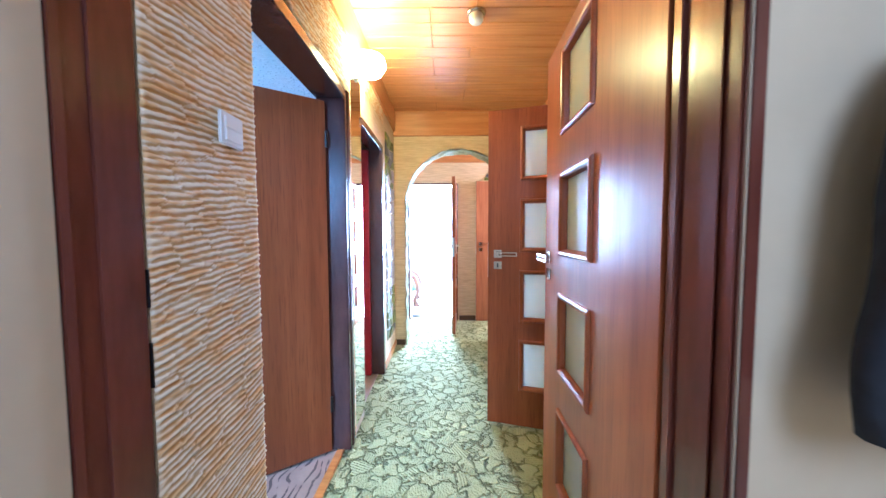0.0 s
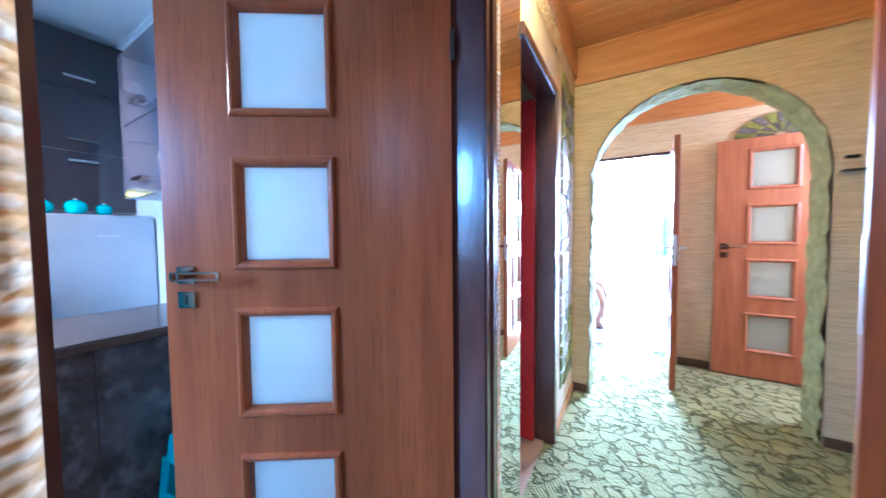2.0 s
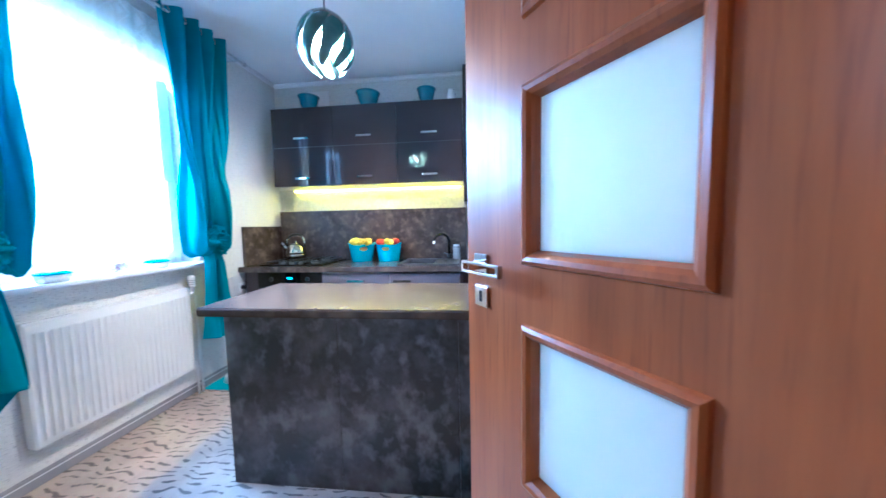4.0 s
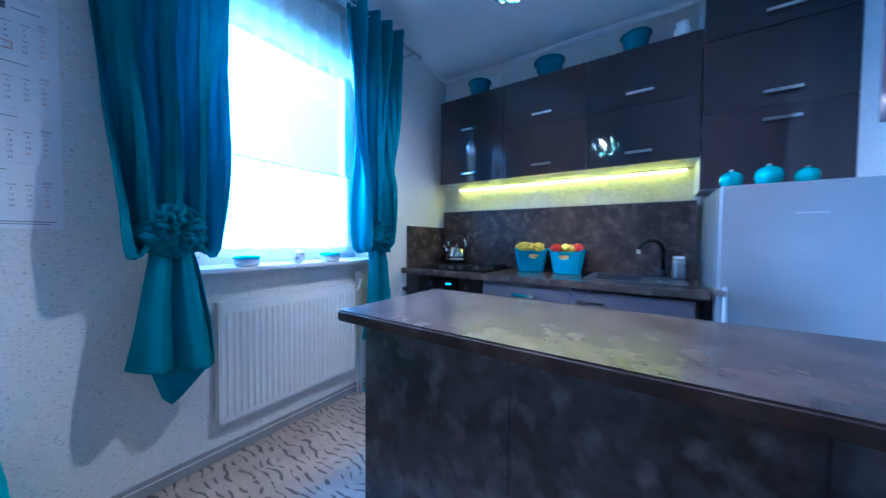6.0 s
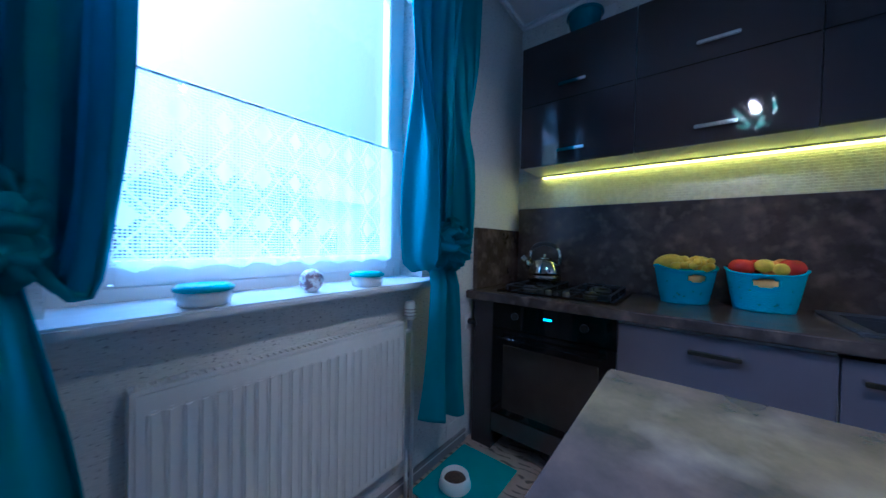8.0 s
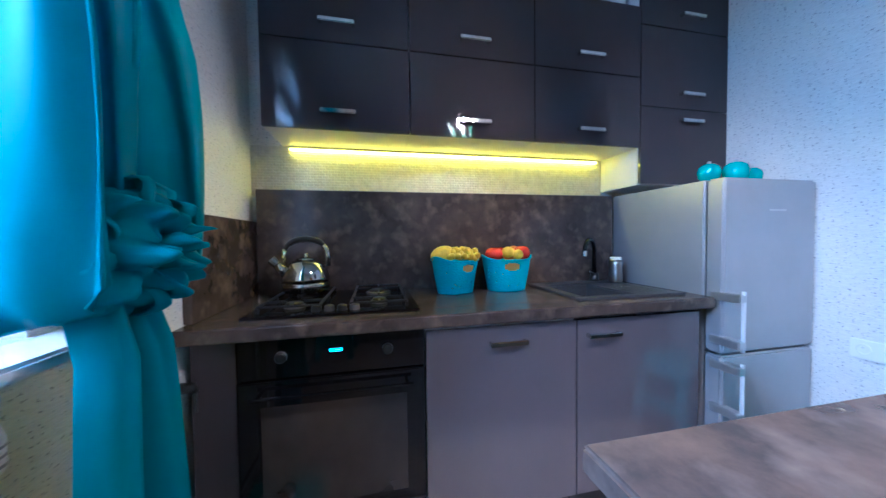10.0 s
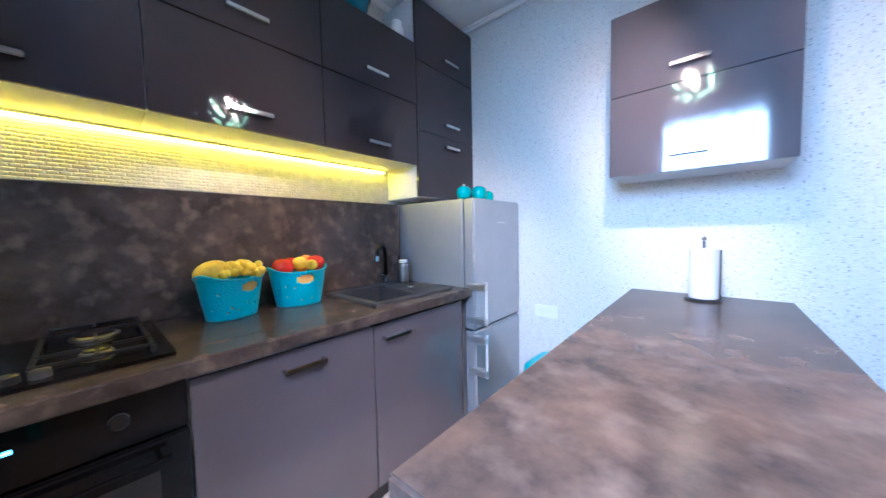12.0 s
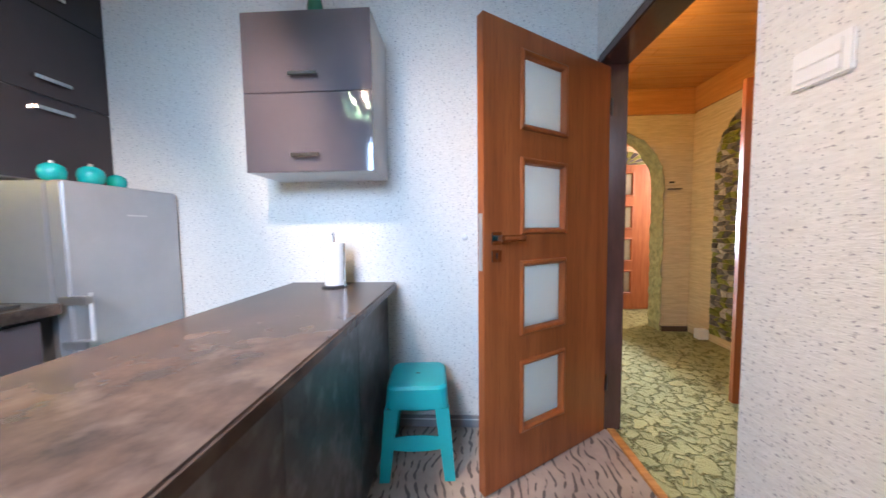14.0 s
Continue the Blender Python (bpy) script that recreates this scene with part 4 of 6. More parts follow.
def curtain(xc, width, knot_z, hem, seed, label, waist=0.62):
    """A satin curtain with eyelets, bagging over a tie with a rosette and flaring to a pointed hem."""
    c = thing("curtain", (xc, 0.175, hem), label, "curtain", "kitchen curtains")
    top = 2.69
    bm = bmesh.new()
    nu = 220
    # rows: height, width, depth of folds, how far the edges sag, forward shift
    rows_ = []
    for j in range(61):
        k = 1 - j / 60
        rows_.append((knot_z - 0.005 + (top - knot_z) * k, width * (1.0 - 0.13 * math.sin(k * 3.1)) * (waist + (1 - waist) * min(1, k / 0.55) ** 0.85), 0.060, 0.075 * (1 - k) ** 8, 0.0, k))
    for w, dz, sag, sh in ((waist * 0.94, -0.030, 0.080, 0.004), (waist * 0.82, -0.042, 0.070, 0.006), (waist * 0.68, -0.040, 0.045, 0.004), (0.33, -0.028, 0.02, 0.0), (0.24, -0.015, 0.0, 0.0)):
        rows_.append((knot_z + dz, width * w, 0.046 * w + 0.006, sag, sh, 0.0))
    for j in range(1, 41):
        k = j / 40
        rows_.append((knot_z - 0.03 - (knot_z - 0.03 - hem) * k, width * (0.22 + 0.37 * k ** 0.75), 0.028 + 0.030 * k, 0.0, 0.034 * min(1, k * 5), -k))
    grid = []
    for z, w, amp, sag, sh, k in rows_:
        s_ = min(1, max(0, (k - 0.25) / 0.65)) if k > 0 else 0
        row = []
        for i in range(nu + 1):
            u = i / nu
            nf = (2.9 if seed % 2 else 2.2) if k >= 0 else 1.9
            lowf = math.sin((u - 0.5) * (1 + 0.5 * (1 - max(k, 0)) ** 2) * nf * 6.2832 + 1.4 + 0.35 * math.sin(z * 2.1 + seed))
            lowf = math.copysign(abs(lowf) ** 0.7, lowf) + 0.22 * math.sin(u * nf * 12.566 + seed + z)
            if k < 0:
                lowf = 1.7 * abs(math.sin(6.2832 * u + 0.3 * math.sin(z * 4 + seed))) ** 0.75 - 0.9 + 0.06 * math.sin(u * 19 + z * 3)
            topf = math.sin(u * 4 * 6.2832)
            y = 0.178 + sh + (0.021 * math.sin(u * 27 + seed + 0.8 * math.sin(z * 2.3)) * (1 - 0.5 * k) * (1 - s_) if k >= 0 else 0) + amp * (s_ * topf + (1 - s_) * lowf) + (0.011 if k >= 0 else 0.003) * math.sin((u - 0.5) * 36 + 1.3 * math.sin(z * 3 + seed)) * (1 - s_) + 0.010 * noise.noise((u * 6, z * 2.2, seed))
            edge_ = (abs(u - 0.5) * 2) ** 1.4
            tip = 0.06 * abs(k) ** 3 * (u - 0.5) if k < 0 else 0.0
            row.append(bm.verts.new((xc + w * (u - 0.5) + (0.009 * math.sin(u * 105 + 2 * math.sin(z * 1.7 + seed)) * (1 - s_) if k >= 0 else 0) + 0.010 * noise.noise((u * 4, z * 2.5, seed + 5)), y, z - sag * edge_ + tip)))
        grid.append(row)
    for a, d in zip(grid, grid[1:]):
        for i in range(nu):
            bm.faces.new((a[i], a[i + 1], d[i + 1], d[i]))
    cl = part("cloth", bm, CURTAIN_M, c, soft=True)
    so = cl.modifiers.new("thickness", "SOLIDIFY")
    so.thickness = 0.003
    if seed % 2:
        tail = bmesh.new()
        pts = [(xc - 0.115, 0.66), (xc + 0.085, 0.64), (xc + 0.035, hem - 0.13), (xc + 0.005, hem - 0.165), (xc - 0.03, hem - 0.14), (xc - 0.12, hem - 0.05)]
        f0 = [tail.verts.new((p, 0.150, q)) for p, q in pts]
        f1 = [tail.verts.new((p, 0.156, q)) for p, q in pts]
        tail.faces.new(f0)
        tail.faces.new(f1[::-1])
        for k in range(6):
            tail.faces.new((f0[k], f0[(k + 1) % 6], f1[(k + 1) % 6], f1[k]))
        part("hem_tail", tail, CURTAIN_M, c)
    for i in range(8):
        u = (i + 0.5) / 8
        x = xc + width * (u - 0.5)
        ring = bmesh.new()
        tube([(x + 0.022 * math.cos(a * 0.5236), 0.185, 2.645 + 0.022 * math.sin(a * 0.5236)) for a in range(13)], 0.005, 6, bm=ring)
        part("eyelet", ring, CHROME, c, "steel eyelet ring", soft=True)
    # rosette: crumpled flaps of cloth gathered round the tie
    knot = part("rosette", ball((xc, 0.205, knot_z), 0.065, (1.1, 0.65, 1.0)), CURTAIN_M, c, "gathered rosette of the same satin", soft=True)
    rng = random.Random(seed * 7 + 1)
    flaps = [(6.2832 * q / 8 + rng.uniform(-0.3, 0.3), rng.uniform(0.100, 0.130), rng.uniform(0.060, 0.085), rng.uniform(0.000, 0.018)) for q in range(8)]
    flaps += [(6.2832 * q / 6 + rng.uniform(-0.4, 0.4), rng.uniform(0.065, 0.090), rng.uniform(0.050, 0.070), rng.uniform(0.026, 0.044)) for q in range(6)]
    flaps += [(6.2832 * q / 3 + rng.uniform(-0.5, 0.5), rng.uniform(0.035, 0.050), rng.uniform(0.030, 0.040), rng.uniform(0.050, 0.060)) for q in range(3)]
    for ang, reach, half, lift in flaps:
        ph, tilt = rng.uniform(0, 6.28), rng.uniform(-0.5, 0.5)
        bm = bmesh.new()
        rows2 = []
        for q in range(13):
            v = q / 12
            row = []
            for i in range(17):
                u = i / 8 - 1
                spread = half * (0.35 + 0.65 * math.sin(math.pi * (0.12 + 0.62 * v)))
                along = reach * math.sin(1.75 * v) * (1 - 0.14 * u * u)
                side = spread * u * (1 - 0.25 * v)
                out = lift + 0.052 * math.sin(2.5 * v) - 0.085 * v ** 3 + 0.015 * (0.3 + v) * math.sin(4.6 * u + ph + 2 * v) + 0.007 * math.sin(9.5 * u + 2 * ph) + tilt * 0.02 * u
                ca, sa = math.cos(ang), math.sin(ang)
                px, py, pz = xc + (along * ca - side * sa) * width * 1.9, 0.178 + 1.35 * out, knot_z + along * sa + side * ca
                cr = 0.35 + 0.65 * v
                row.append(bm.verts.new((px + 0.016 * cr * noise.noise((px * 22, py * 22, pz * 22 + seed)), py + 0.020 * cr * noise.noise((px * 26 + 9, py * 20, pz * 26)), pz + 0.016 * cr * noise.noise((px * 22, py * 22 + 5, pz * 22)))))
            rows2.append(row)
        for a, d in zip(rows2, rows2[1:]):
            for i in range(16):
                bm.faces.new((a[i], a[i + 1], d[i + 1], d[i]))
        part("ruffle", bm, CURTAIN_M, knot, soft=True).modifiers.new("thickness", "SOLIDIFY").thickness = 0.004
    return c


curtain(-1.036, 0.49, 1.160, 0.595, 1, "turquoise satin curtain tied with a rosette, short pointed hem")
curtain(-2.175, 0.48, 1.145, 0.42, 2, "turquoise satin curtain tied with a rosette beside the worktop", 0.55)

rd = thing("radiator", (-1.655, 0.05, 0.2), "white ribbed panel radiator under the window", "radiator")
RX0, RX1, RZ0, RZ1 = -2.073, -1.238, 0.203, 0.806
part("panel", box(RX0, RX1, 0.022, 0.066, RZ0, RZ1, 0.006), RAD, rd)
n = 25
for i in range(n):
    x = RX0 + 0.02 + (RX1 - RX0 - 0.04) * (i + 0.5) / n
    part("rib", box(x - 0.0115, x + 0.0115, 0.064, 0.078, RZ0 + 0.03, RZ1 - 0.045, 0.006, seg=2), RAD, rd)
gr = bmesh.new()
for i in range(44):
    x = RX0 + 0.012 + (RX1 - RX0 - 0.024) * i / 43
    box(x - 0.003, x + 0.003, 0.026, 0.062, RZ1, RZ1 + 0.006, bm=gr)
box(RX0, RX1, 0.020, 0.026, RZ1 - 0.002, RZ1 + 0.007, bm=gr)
box(RX0, RX1, 0.061, 0.068, RZ1 - 0.002, RZ1 + 0.007, bm=gr)
part("grille", gr, RAD, rd)
part("side_cover", box(RX0 - 0.004, RX0, 0.018, 0.068, RZ0 + 0.01, RZ1 + 0.005), RAD, rd)
part("side_cover", box(RX1, RX1 + 0.004, 0.018, 0.068, RZ0 + 0.01, RZ1 + 0.005), RAD, rd)
vl = thing("radiator_valve", (-2.12, 0.05, 0.8), "white thermostat valve with supply pipes", "valve")
part("head", lathe([(0.018, 0), (0.026, 0.01), (0.027, 0.055), (0.022, 0.075), (0.012, 0.082)], 20, (-2.115, 0.055, 0.815)), WHITE_PLASTIC, vl, soft=True)
for i in range(3):
    part("ring", lathe([(0.0275, 0), (0.0275, 0.004)], 20, (-2.115, 0.055, 0.832 + i * 0.014)), SKIRT, vl)
part("body", tube([(-2.074, 0.05, 0.765), (-2.115, 0.055, 0.765), (-2.115, 0.055, 0.815)], 0.013, 10), WHITE_PLASTIC, vl, soft=True)
part("pipe", tube([(-2.115, 0.055, 0.77), (-2.135, 0.055, 0.74), (-2.14, 0.055, 0.0)], 0.009, 10), WHITE_PLASTIC, vl, soft=True)
part("pipe", tube([(-2.074, 0.05, 0.25), (-2.10, 0.052, 0.25), (-2.105, 0.055, 0.22), (-2.105, 0.055, 0.0)], 0.009, 10), WHITE_PLASTIC, vl, soft=True)


def skirting(x0, x1, y0, y1):
    bm = box(x0, x1, y0, y1, 0, 0.07, 0.003)
    structure("baseboard", bm, SKIRT, "grey skirting with pale lines", "skirting")
    g = 0.0012
    bm = box(x0 - (g if x1 - x0 < 0.05 else 0), x1 + (g if x1 - x0 < 0.05 else 0), y0 - (g if y1 - y0 < 0.05 else 0), y1 + (g if y1 - y0 < 0.05 else 0), 0.047, 0.053)
    structure("baseboard", bm, SILL_M, "pale line on the skirting", "skirting")


BRICK_PAINT = material("white_painted_brick", (0.72, 0.71, 0.69), 0.7, second=(0.64, 0.63, 0.61), scale=14, bump=0.3, bump_scale=50)
facing = thing("brick_facing", (-2.53, 0.0, 0.08), "white painted brick facing on the wall beside the oven", "brick facing", kind="structure")
for row_ in range(9):
    zr = 0.085 + row_ * 0.082
    for col_ in range(2):
        xa = -2.655 + col_ * 0.205 + (0.10 if row_ % 2 else 0.0) - (0.10 if row_ % 2 and col_ == 0 else 0.0)
        xb = min(-2.42, -2.655 + (col_ + 1) * 0.205 - 0.012 - (0.105 if row_ % 2 and col_ == 0 else -0.10 if row_ % 2 else 0.0))
        if xb - xa > 0.03:
            part("brick", box(xa, xb, 0.0005, 0.007, zr, zr + 0.072, 0.002, seg=1), BRICK_PAINT, facing)
skirting(-2.64, -0.187, 0.0, 0.014)
skirting(-2.60, -0.187, KY1 - 0.014, KY1)
skirting(KX1 - 0.014, KX1, 0.016, DY0 - 0.002)


def cornice(x0, x1, y0, y1):
    bm = box(x0, x1, y0, y1, KZ - 0.045, KZ - 0.001, 0.018, seg=3)
    structure("trim", bm, CEIL_WHITE, "white cornice moulding", "trim")


cornice(KX0, KX0 + 0.045, 0, KY1)
cornice(KX0 + 0.046, KX1, 0, 0.045)
cornice(KX0 + 0.046, KX1, KY1 - 0.045, KY1)
cornice(KX1 - 0.045, KX1, 0.046, KY1 - 0.046)

# ---- on the window board ----
CLEAR = material("milky_plastic", (0.72, 0.74, 0.75), 0.2, second=(0.66, 0.68, 0.70))
for x in (-1.372, -1.878):
    t_ = thing("food_box", (x, 0.055, 0.987), "round milky plastic box with turquoise lid", "food box", "boxes on the window board")
    part("tub", lathe([(0.048, 0), (0.055, 0.004), (0.060, 0.038)], 32, (x, 0.055, 0.987)), CLEAR, t_, soft=True)
    part("lid", lathe([(0.064, 0.038), (0.065, 0.046), (0.058, 0.048), (0.056, 0.052), (0.020, 0.053)], 32, (x, 0.055, 0.987)), TEAL, t_, "turquoise lid", soft=True)
gl = thing("glass_ball", (-1.655, 0.055, 0.987), "speckled glass ball ornament", "ornament")
part("globe", ball((-1.655, 0.055, 1.025), 0.038, u=24, v=16), material("speckled_glass", (0.75, 0.76, 0.78), 0.1, second=(0.25, 0.16, 0.18), scale=60, spec=0.7, coat=0.6, sharp=(0.45, 0.55)), gl, soft=True)
part("foot", lathe([(0.022, 0), (0.020, 0.006)], 20, (-1.655, 0.055, 0.987)), STEEL, gl)

# ---- wall calendar ----
PAPER = material("white_paper", (0.78, 0.78, 0.80), 0.6, second=(0.75, 0.75, 0.77))
INK, RED_INK, PHOTO = material("grey_ink", (0.16, 0.16, 0.19), 0.7), material("red_ink", (0.60, 0.22, 0.22), 0.7), material("dark_photo", (0.06, 0.035, 0.04), 0.5, second=(0.22, 0.2, 0.22), scale=70)
cal = thing("wall_calendar", (-0.607, 0.004, 1.16), "white four-month paper wall calendar with small dates", "calendar")
CX0, CX1 = -0.769, -0.440
part("board", box(CX0, CX1, 0.001, 0.004, 1.160, 2.35), PAPER, cal)
GLYPHS = {}


def lettering(bm, body, x, z, size, y=0.0094, centred=True):
    """Adds flat writing that faces +y to a bmesh; x, z is the foot of the word."""
    if body not in GLYPHS:
        cu = bpy.data.curves.new("lettering", "FONT")
        cu.body, cu.size, cu.resolution_u = body, 1.0, 2
        tmp = bpy.data.objects.new("lettering", cu)
        GLYPHS[body] = bpy.data.meshes.new_from_object(tmp)
        bpy.data.objects.remove(tmp)
    me = GLYPHS[body]
    wide = max(v.co.x for v in me.vertices) if centred else 0.0
    old = len(bm.verts)
    bm.from_mesh(me)
    bm.verts.ensure_lookup_table()
    for v in bm.verts[old:]:
        v.co = Vector((x - (v.co.x - wide / 2) * size, y, z + v.co.y * size))


# month pads, lowest first: name if legible, weekday of the first (Monday 0), days, red days
MONTHS = [("LISTOPAD", 0, 30, (1, 11)), ("GRUDZIE\u0143", 2, 31, (25,)), ("", 0, 30, (1, 11)), ("", 4, 31, ()), ("", 2, 30, ())]
for k, (word, first_day, days, red_days) in enumerate(MONTHS):
    zb = 1.203 + k * 0.1815
    pad = part("month_pad", box(CX0 + 0.017, CX1 - 0.012, 0.004, 0.009, zb, zb + 0.132, 0.001), PAPER, cal)
    dates, reds = bmesh.new(), bmesh.new()
    for day in range(1, days + 1):
        col_ = (first_day + day - 1) % 7
        row_ = (first_day + day - 1) // 7
        lettering(reds if col_ == 6 or day in red_days else dates, str(day), -0.506 - col_ * 0.0375, zb + 0.0865 - row_ * 0.0187, 0.0125)
    for c_ in range(8):
        x = -0.470 - c_ * 0.0375
        box(x - 0.010, x + 0.010, 0.009, 0.0094, zb + 0.1045, zb + 0.1065, bm=(reds if c_ == 7 else dates))
    for r_ in range(5):
        box(-0.473, -0.467, 0.009, 0.0092, zb + 0.0885 - r_ * 0.0187, zb + 0.0905 - r_ * 0.0187, bm=dates)
    lettering(dates, "2021", -0.734, zb + 0.114, 0.0135)
    if word:
        lettering(dates, word, -0.458, zb + 0.114, 0.0120, centred=False)
    else:
        box(-0.515, -0.458, 0.009, 0.0094, zb + 0.115, zb + 0.122, bm=dates)
    box(-0.590, -0.522, 0.009, 0.0094, zb + 0.117, zb + 0.120, bm=dates)
    tagged(part("date_print", dates, INK, pad), kind="stuff")
    tagged(part("sunday_print", reds, RED_INK, pad), kind="stuff")
    if k:
        xp = -0.493 - (k - 1) * 0.027
        for q in range(3):
            part("photo", box(xp - 0.026 - q * 0.029, xp - q * 0.029, 0.004, 0.0046, zb - 0.038, zb - 0.014), PHOTO, cal)
        part("text_bar", box(xp - 0.155, xp - 0.092, 0.004, 0.0046, zb - 0.028, zb - 0.0255), INK, cal)
foot_bars = box(-0.568, -0.489, 0.004, 0.0046, 1.181, 1.184)
box(-0.562, -0.489, 0.004, 0.0046, 1.173, 1.176, bm=foot_bars)
box(-0.752, -0.592, 0.004, 0.0046, 1.182, 1.185, bm=foot_bars)
box(-0.740, -0.596, 0.004, 0.0046, 1.174, 1.1765, bm=foot_bars)
part("text_bar", foot_bars, INK, cal)
mark = box(-0.669, -0.626, 0.0098, 0.0108, 1.784, 1.787)
box(-0.669, -0.626, 0.0098, 0.0108, 1.760, 1.763, bm=mark)
box(-0.669, -0.666, 0.0098, 0.0108, 1.763, 1.784, bm=mark)
box(-0.629, -0.626, 0.0098, 0.0108, 1.763, 1.784, bm=mark)
part("date_marker", mark, RED_INK, cal, "red sliding date marker")


# ---- stools ----
def stool(m, label):
    s = thing("stool", m, label, "stool", "plastic stools")
    bm = bmesh.new()
    # seat top and skirt as a tapered rounded square, with four legs
    def ring(half, z, rnd):
        pts = []
        for qx, qy, a0 in ((1, 1, 0), (-1, 1, 90), (-1, -1, 180), (1, -1, 270)):
            for k in range(5):
                a = radians(a0 + 22.5 * k)
                pts.append(bm.verts.new((qx * (half - rnd) + rnd * math.cos(a), qy * (half - rnd) + rnd * math.sin(a), z)))
        return pts
    rings = [ring(0.105, 0.440, 0.05), ring(0.135, 0.438, 0.05), ring(0.145, 0.425, 0.05), ring(0.152, 0.335, 0.045), ring(0.146, 0.335, 0.04), ring(0.138, 0.42, 0.045)]
    for a, c in zip(rings, rings[1:]):
        for i in range(20):
            bm.faces.new((a[i], a[(i + 1) % 20], c[(i + 1) % 20], c[i]))
    bm.faces.new(rings[0])
    bm.faces.new(rings[-1][::-1])
    part("seat", bm, TEAL, s, local=True)
    part("grip_hole", lathe([(0.012, 0), (0.012, 0.001)], 16, (0, 0, 0.4402), 0.5), BLACK_MATT, s, local=True)
    for qx in (-1, 1):
        for qy in (-1, 1):
            leg = bmesh.new()
            lo = [(qx * 0.178, qy * 0.178), (qx * 0.128, qy * 0.178), (qx * 0.134, qy * 0.168), (qx * 0.168, qy * 0.168), (qx * 0.168, qy * 0.134), (qx * 0.178, qy * 0.128)]
            hi = [(qx * 0.152, qy * 0.152), (qx * 0.085, qy * 0.152), (qx * 0.088, qy * 0.146), (qx * 0.146, qy * 0.146), (qx * 0.146, qy * 0.088), (qx * 0.152, qy * 0.085)]
            order = [0, 1, 2, 3, 4, 5]
            L = [leg.verts.new((*lo[i], 0)) for i in order]
            H = [leg.verts.new((*hi[i], 0.336)) for i in order]
            for i in range(6):
                leg.faces.new((L[i], L[(i + 1) % 6], H[(i + 1) % 6], H[i]))
            leg.faces.new(L)
            leg.faces.new(H)
            part("leg", leg, TEAL, s, local=True)
    for k in range(4):
        bm = bmesh.new()
        n_ = 8
        A = []
        for i in range(n_ + 1):
            u = i / n_ * 2 - 1
            A.append([bm.verts.new((u * 0.125, yy, z)) for yy, z in ((0.166, 0.175 + 0.012 * u * u - 0.035), (0.162, 0.215 - 0.012 * u * u), (0.156, 0.215 - 0.012 * u * u), (0.160, 0.175 + 0.012 * u * u - 0.035))])
        for a, c in zip(A, A[1:]):
            for j in range(4):
                bm.faces.new((a[j], a[(j + 1) % 4], c[(j + 1) % 4], c[j]))
        bm.faces.new(A[0])
        bm.faces.new(A[-1][::-1])
        bm.transform(pose(0, 0, 0, 0, 0, 90 * k))
        part("rail", bm, TEAL, s, local=True)
    return s


stool(pose(-1.165, 2.385, 0, 0, 0, 4), "turquoise plastic step stool beside the breakfast bar")
stool(pose(-2.255, 2.375, 0, 0, 0, -3), "turquoise plastic step stool between the fridge and the breakfast bar")
stool(pose(-0.475, 0.205, 0, 0, 0, 3), "turquoise plastic step stool under the calendar")

# ---- hob, kettle ----
hob = thing("gas_hob", (-2.99, 0.46, 0.886), "black glass gas hob with cast iron grids", "hob")
part("plate", box(-3.235, -2.708, 0.158, 0.768, 0.8865, 0.896, 0.002), BLACK_GLASS, hob, "black glass plate")
BURNER = material("dull_burner_metal", (0.22, 0.21, 0.20), 0.4, 0.9, second=(0.16, 0.15, 0.14), scale=20)
BURN = [(-3.09, 0.30, 0.040), (-2.85, 0.30, 0.034), (-3.09, 0.62, 0.050), (-2.86, 0.62, 0.030)]
for x, y, r in BURN:
    bn = part("burner", lathe([(r * 1.15, 0), (r * 1.15, 0.008), (r, 0.012)], 24, (x, y, 0.896)), BURNER, hob, "dull burner ring")
    part("burner_cap", lathe([(r * 0.9, 0.012), (r * 0.92, 0.018), (r * 0.7, 0.021)], 24, (x, y, 0.896)), BLACK_MATT, bn)
for y in (0.30, 0.62):
    grid = bmesh.new()
    for x in (-3.205, -2.765):
        box(x - 0.005, x + 0.005, y - 0.105, y + 0.105, 0.913, 0.921, 0.002, bm=grid)
    for yy in (y - 0.105, y + 0.105):
        box(-3.205, -2.765, yy - 0.005, yy + 0.005, 0.913, 0.921, 0.002, bm=grid)
        for x in (-3.205, -2.985, -2.765):
            box(x - 0.006, x + 0.006, yy - 0.006, yy + 0.006, 0.896, 0.914, bm=grid)
    for x in (-3.09, -2.855):
        box(x - 0.004, x + 0.004, y - 0.105, y - 0.03, 0.914, 0.923, 0.001, bm=grid)
        box(x - 0.004, x + 0.004, y + 0.03, y + 0.105, 0.914, 0.923, 0.001, bm=grid)
    box(-3.205, -3.13, y - 0.004, y + 0.004, 0.914, 0.923, 0.001, bm=grid)
    box(-2.83, -2.765, y - 0.004, y + 0.004, 0.914, 0.923, 0.001, bm=grid)
    box(-2.985 - 0.05, -2.985 + 0.05, y - 0.004, y + 0.004, 0.914, 0.923, 0.001, bm=grid)
    part("grid", grid, BLACK_MATT, hob, "black cast iron grid")
for i in range(4):
    part("knob", lathe([(0.018, 0), (0.017, 0.018), (0.012, 0.021)], 18, (-2.755, 0.395 + i * 0.045, 0.896)), BURNER if i % 2 else BLACK_MATT, hob, soft=False)
KET = material("polished_steel", (0.46, 0.45, 0.44), 0.05, 1.0, second=(0.52, 0.51, 0.50), scale=20)
KET_BAND = material("brushed_kettle_steel", (0.36, 0.35, 0.34), 0.24, 1.0, second=(0.30, 0.29, 0.28), scale=20, stretch=(1, 1, 12))
KX, KY, KZ0 = -3.075, 0.298, 0.9235
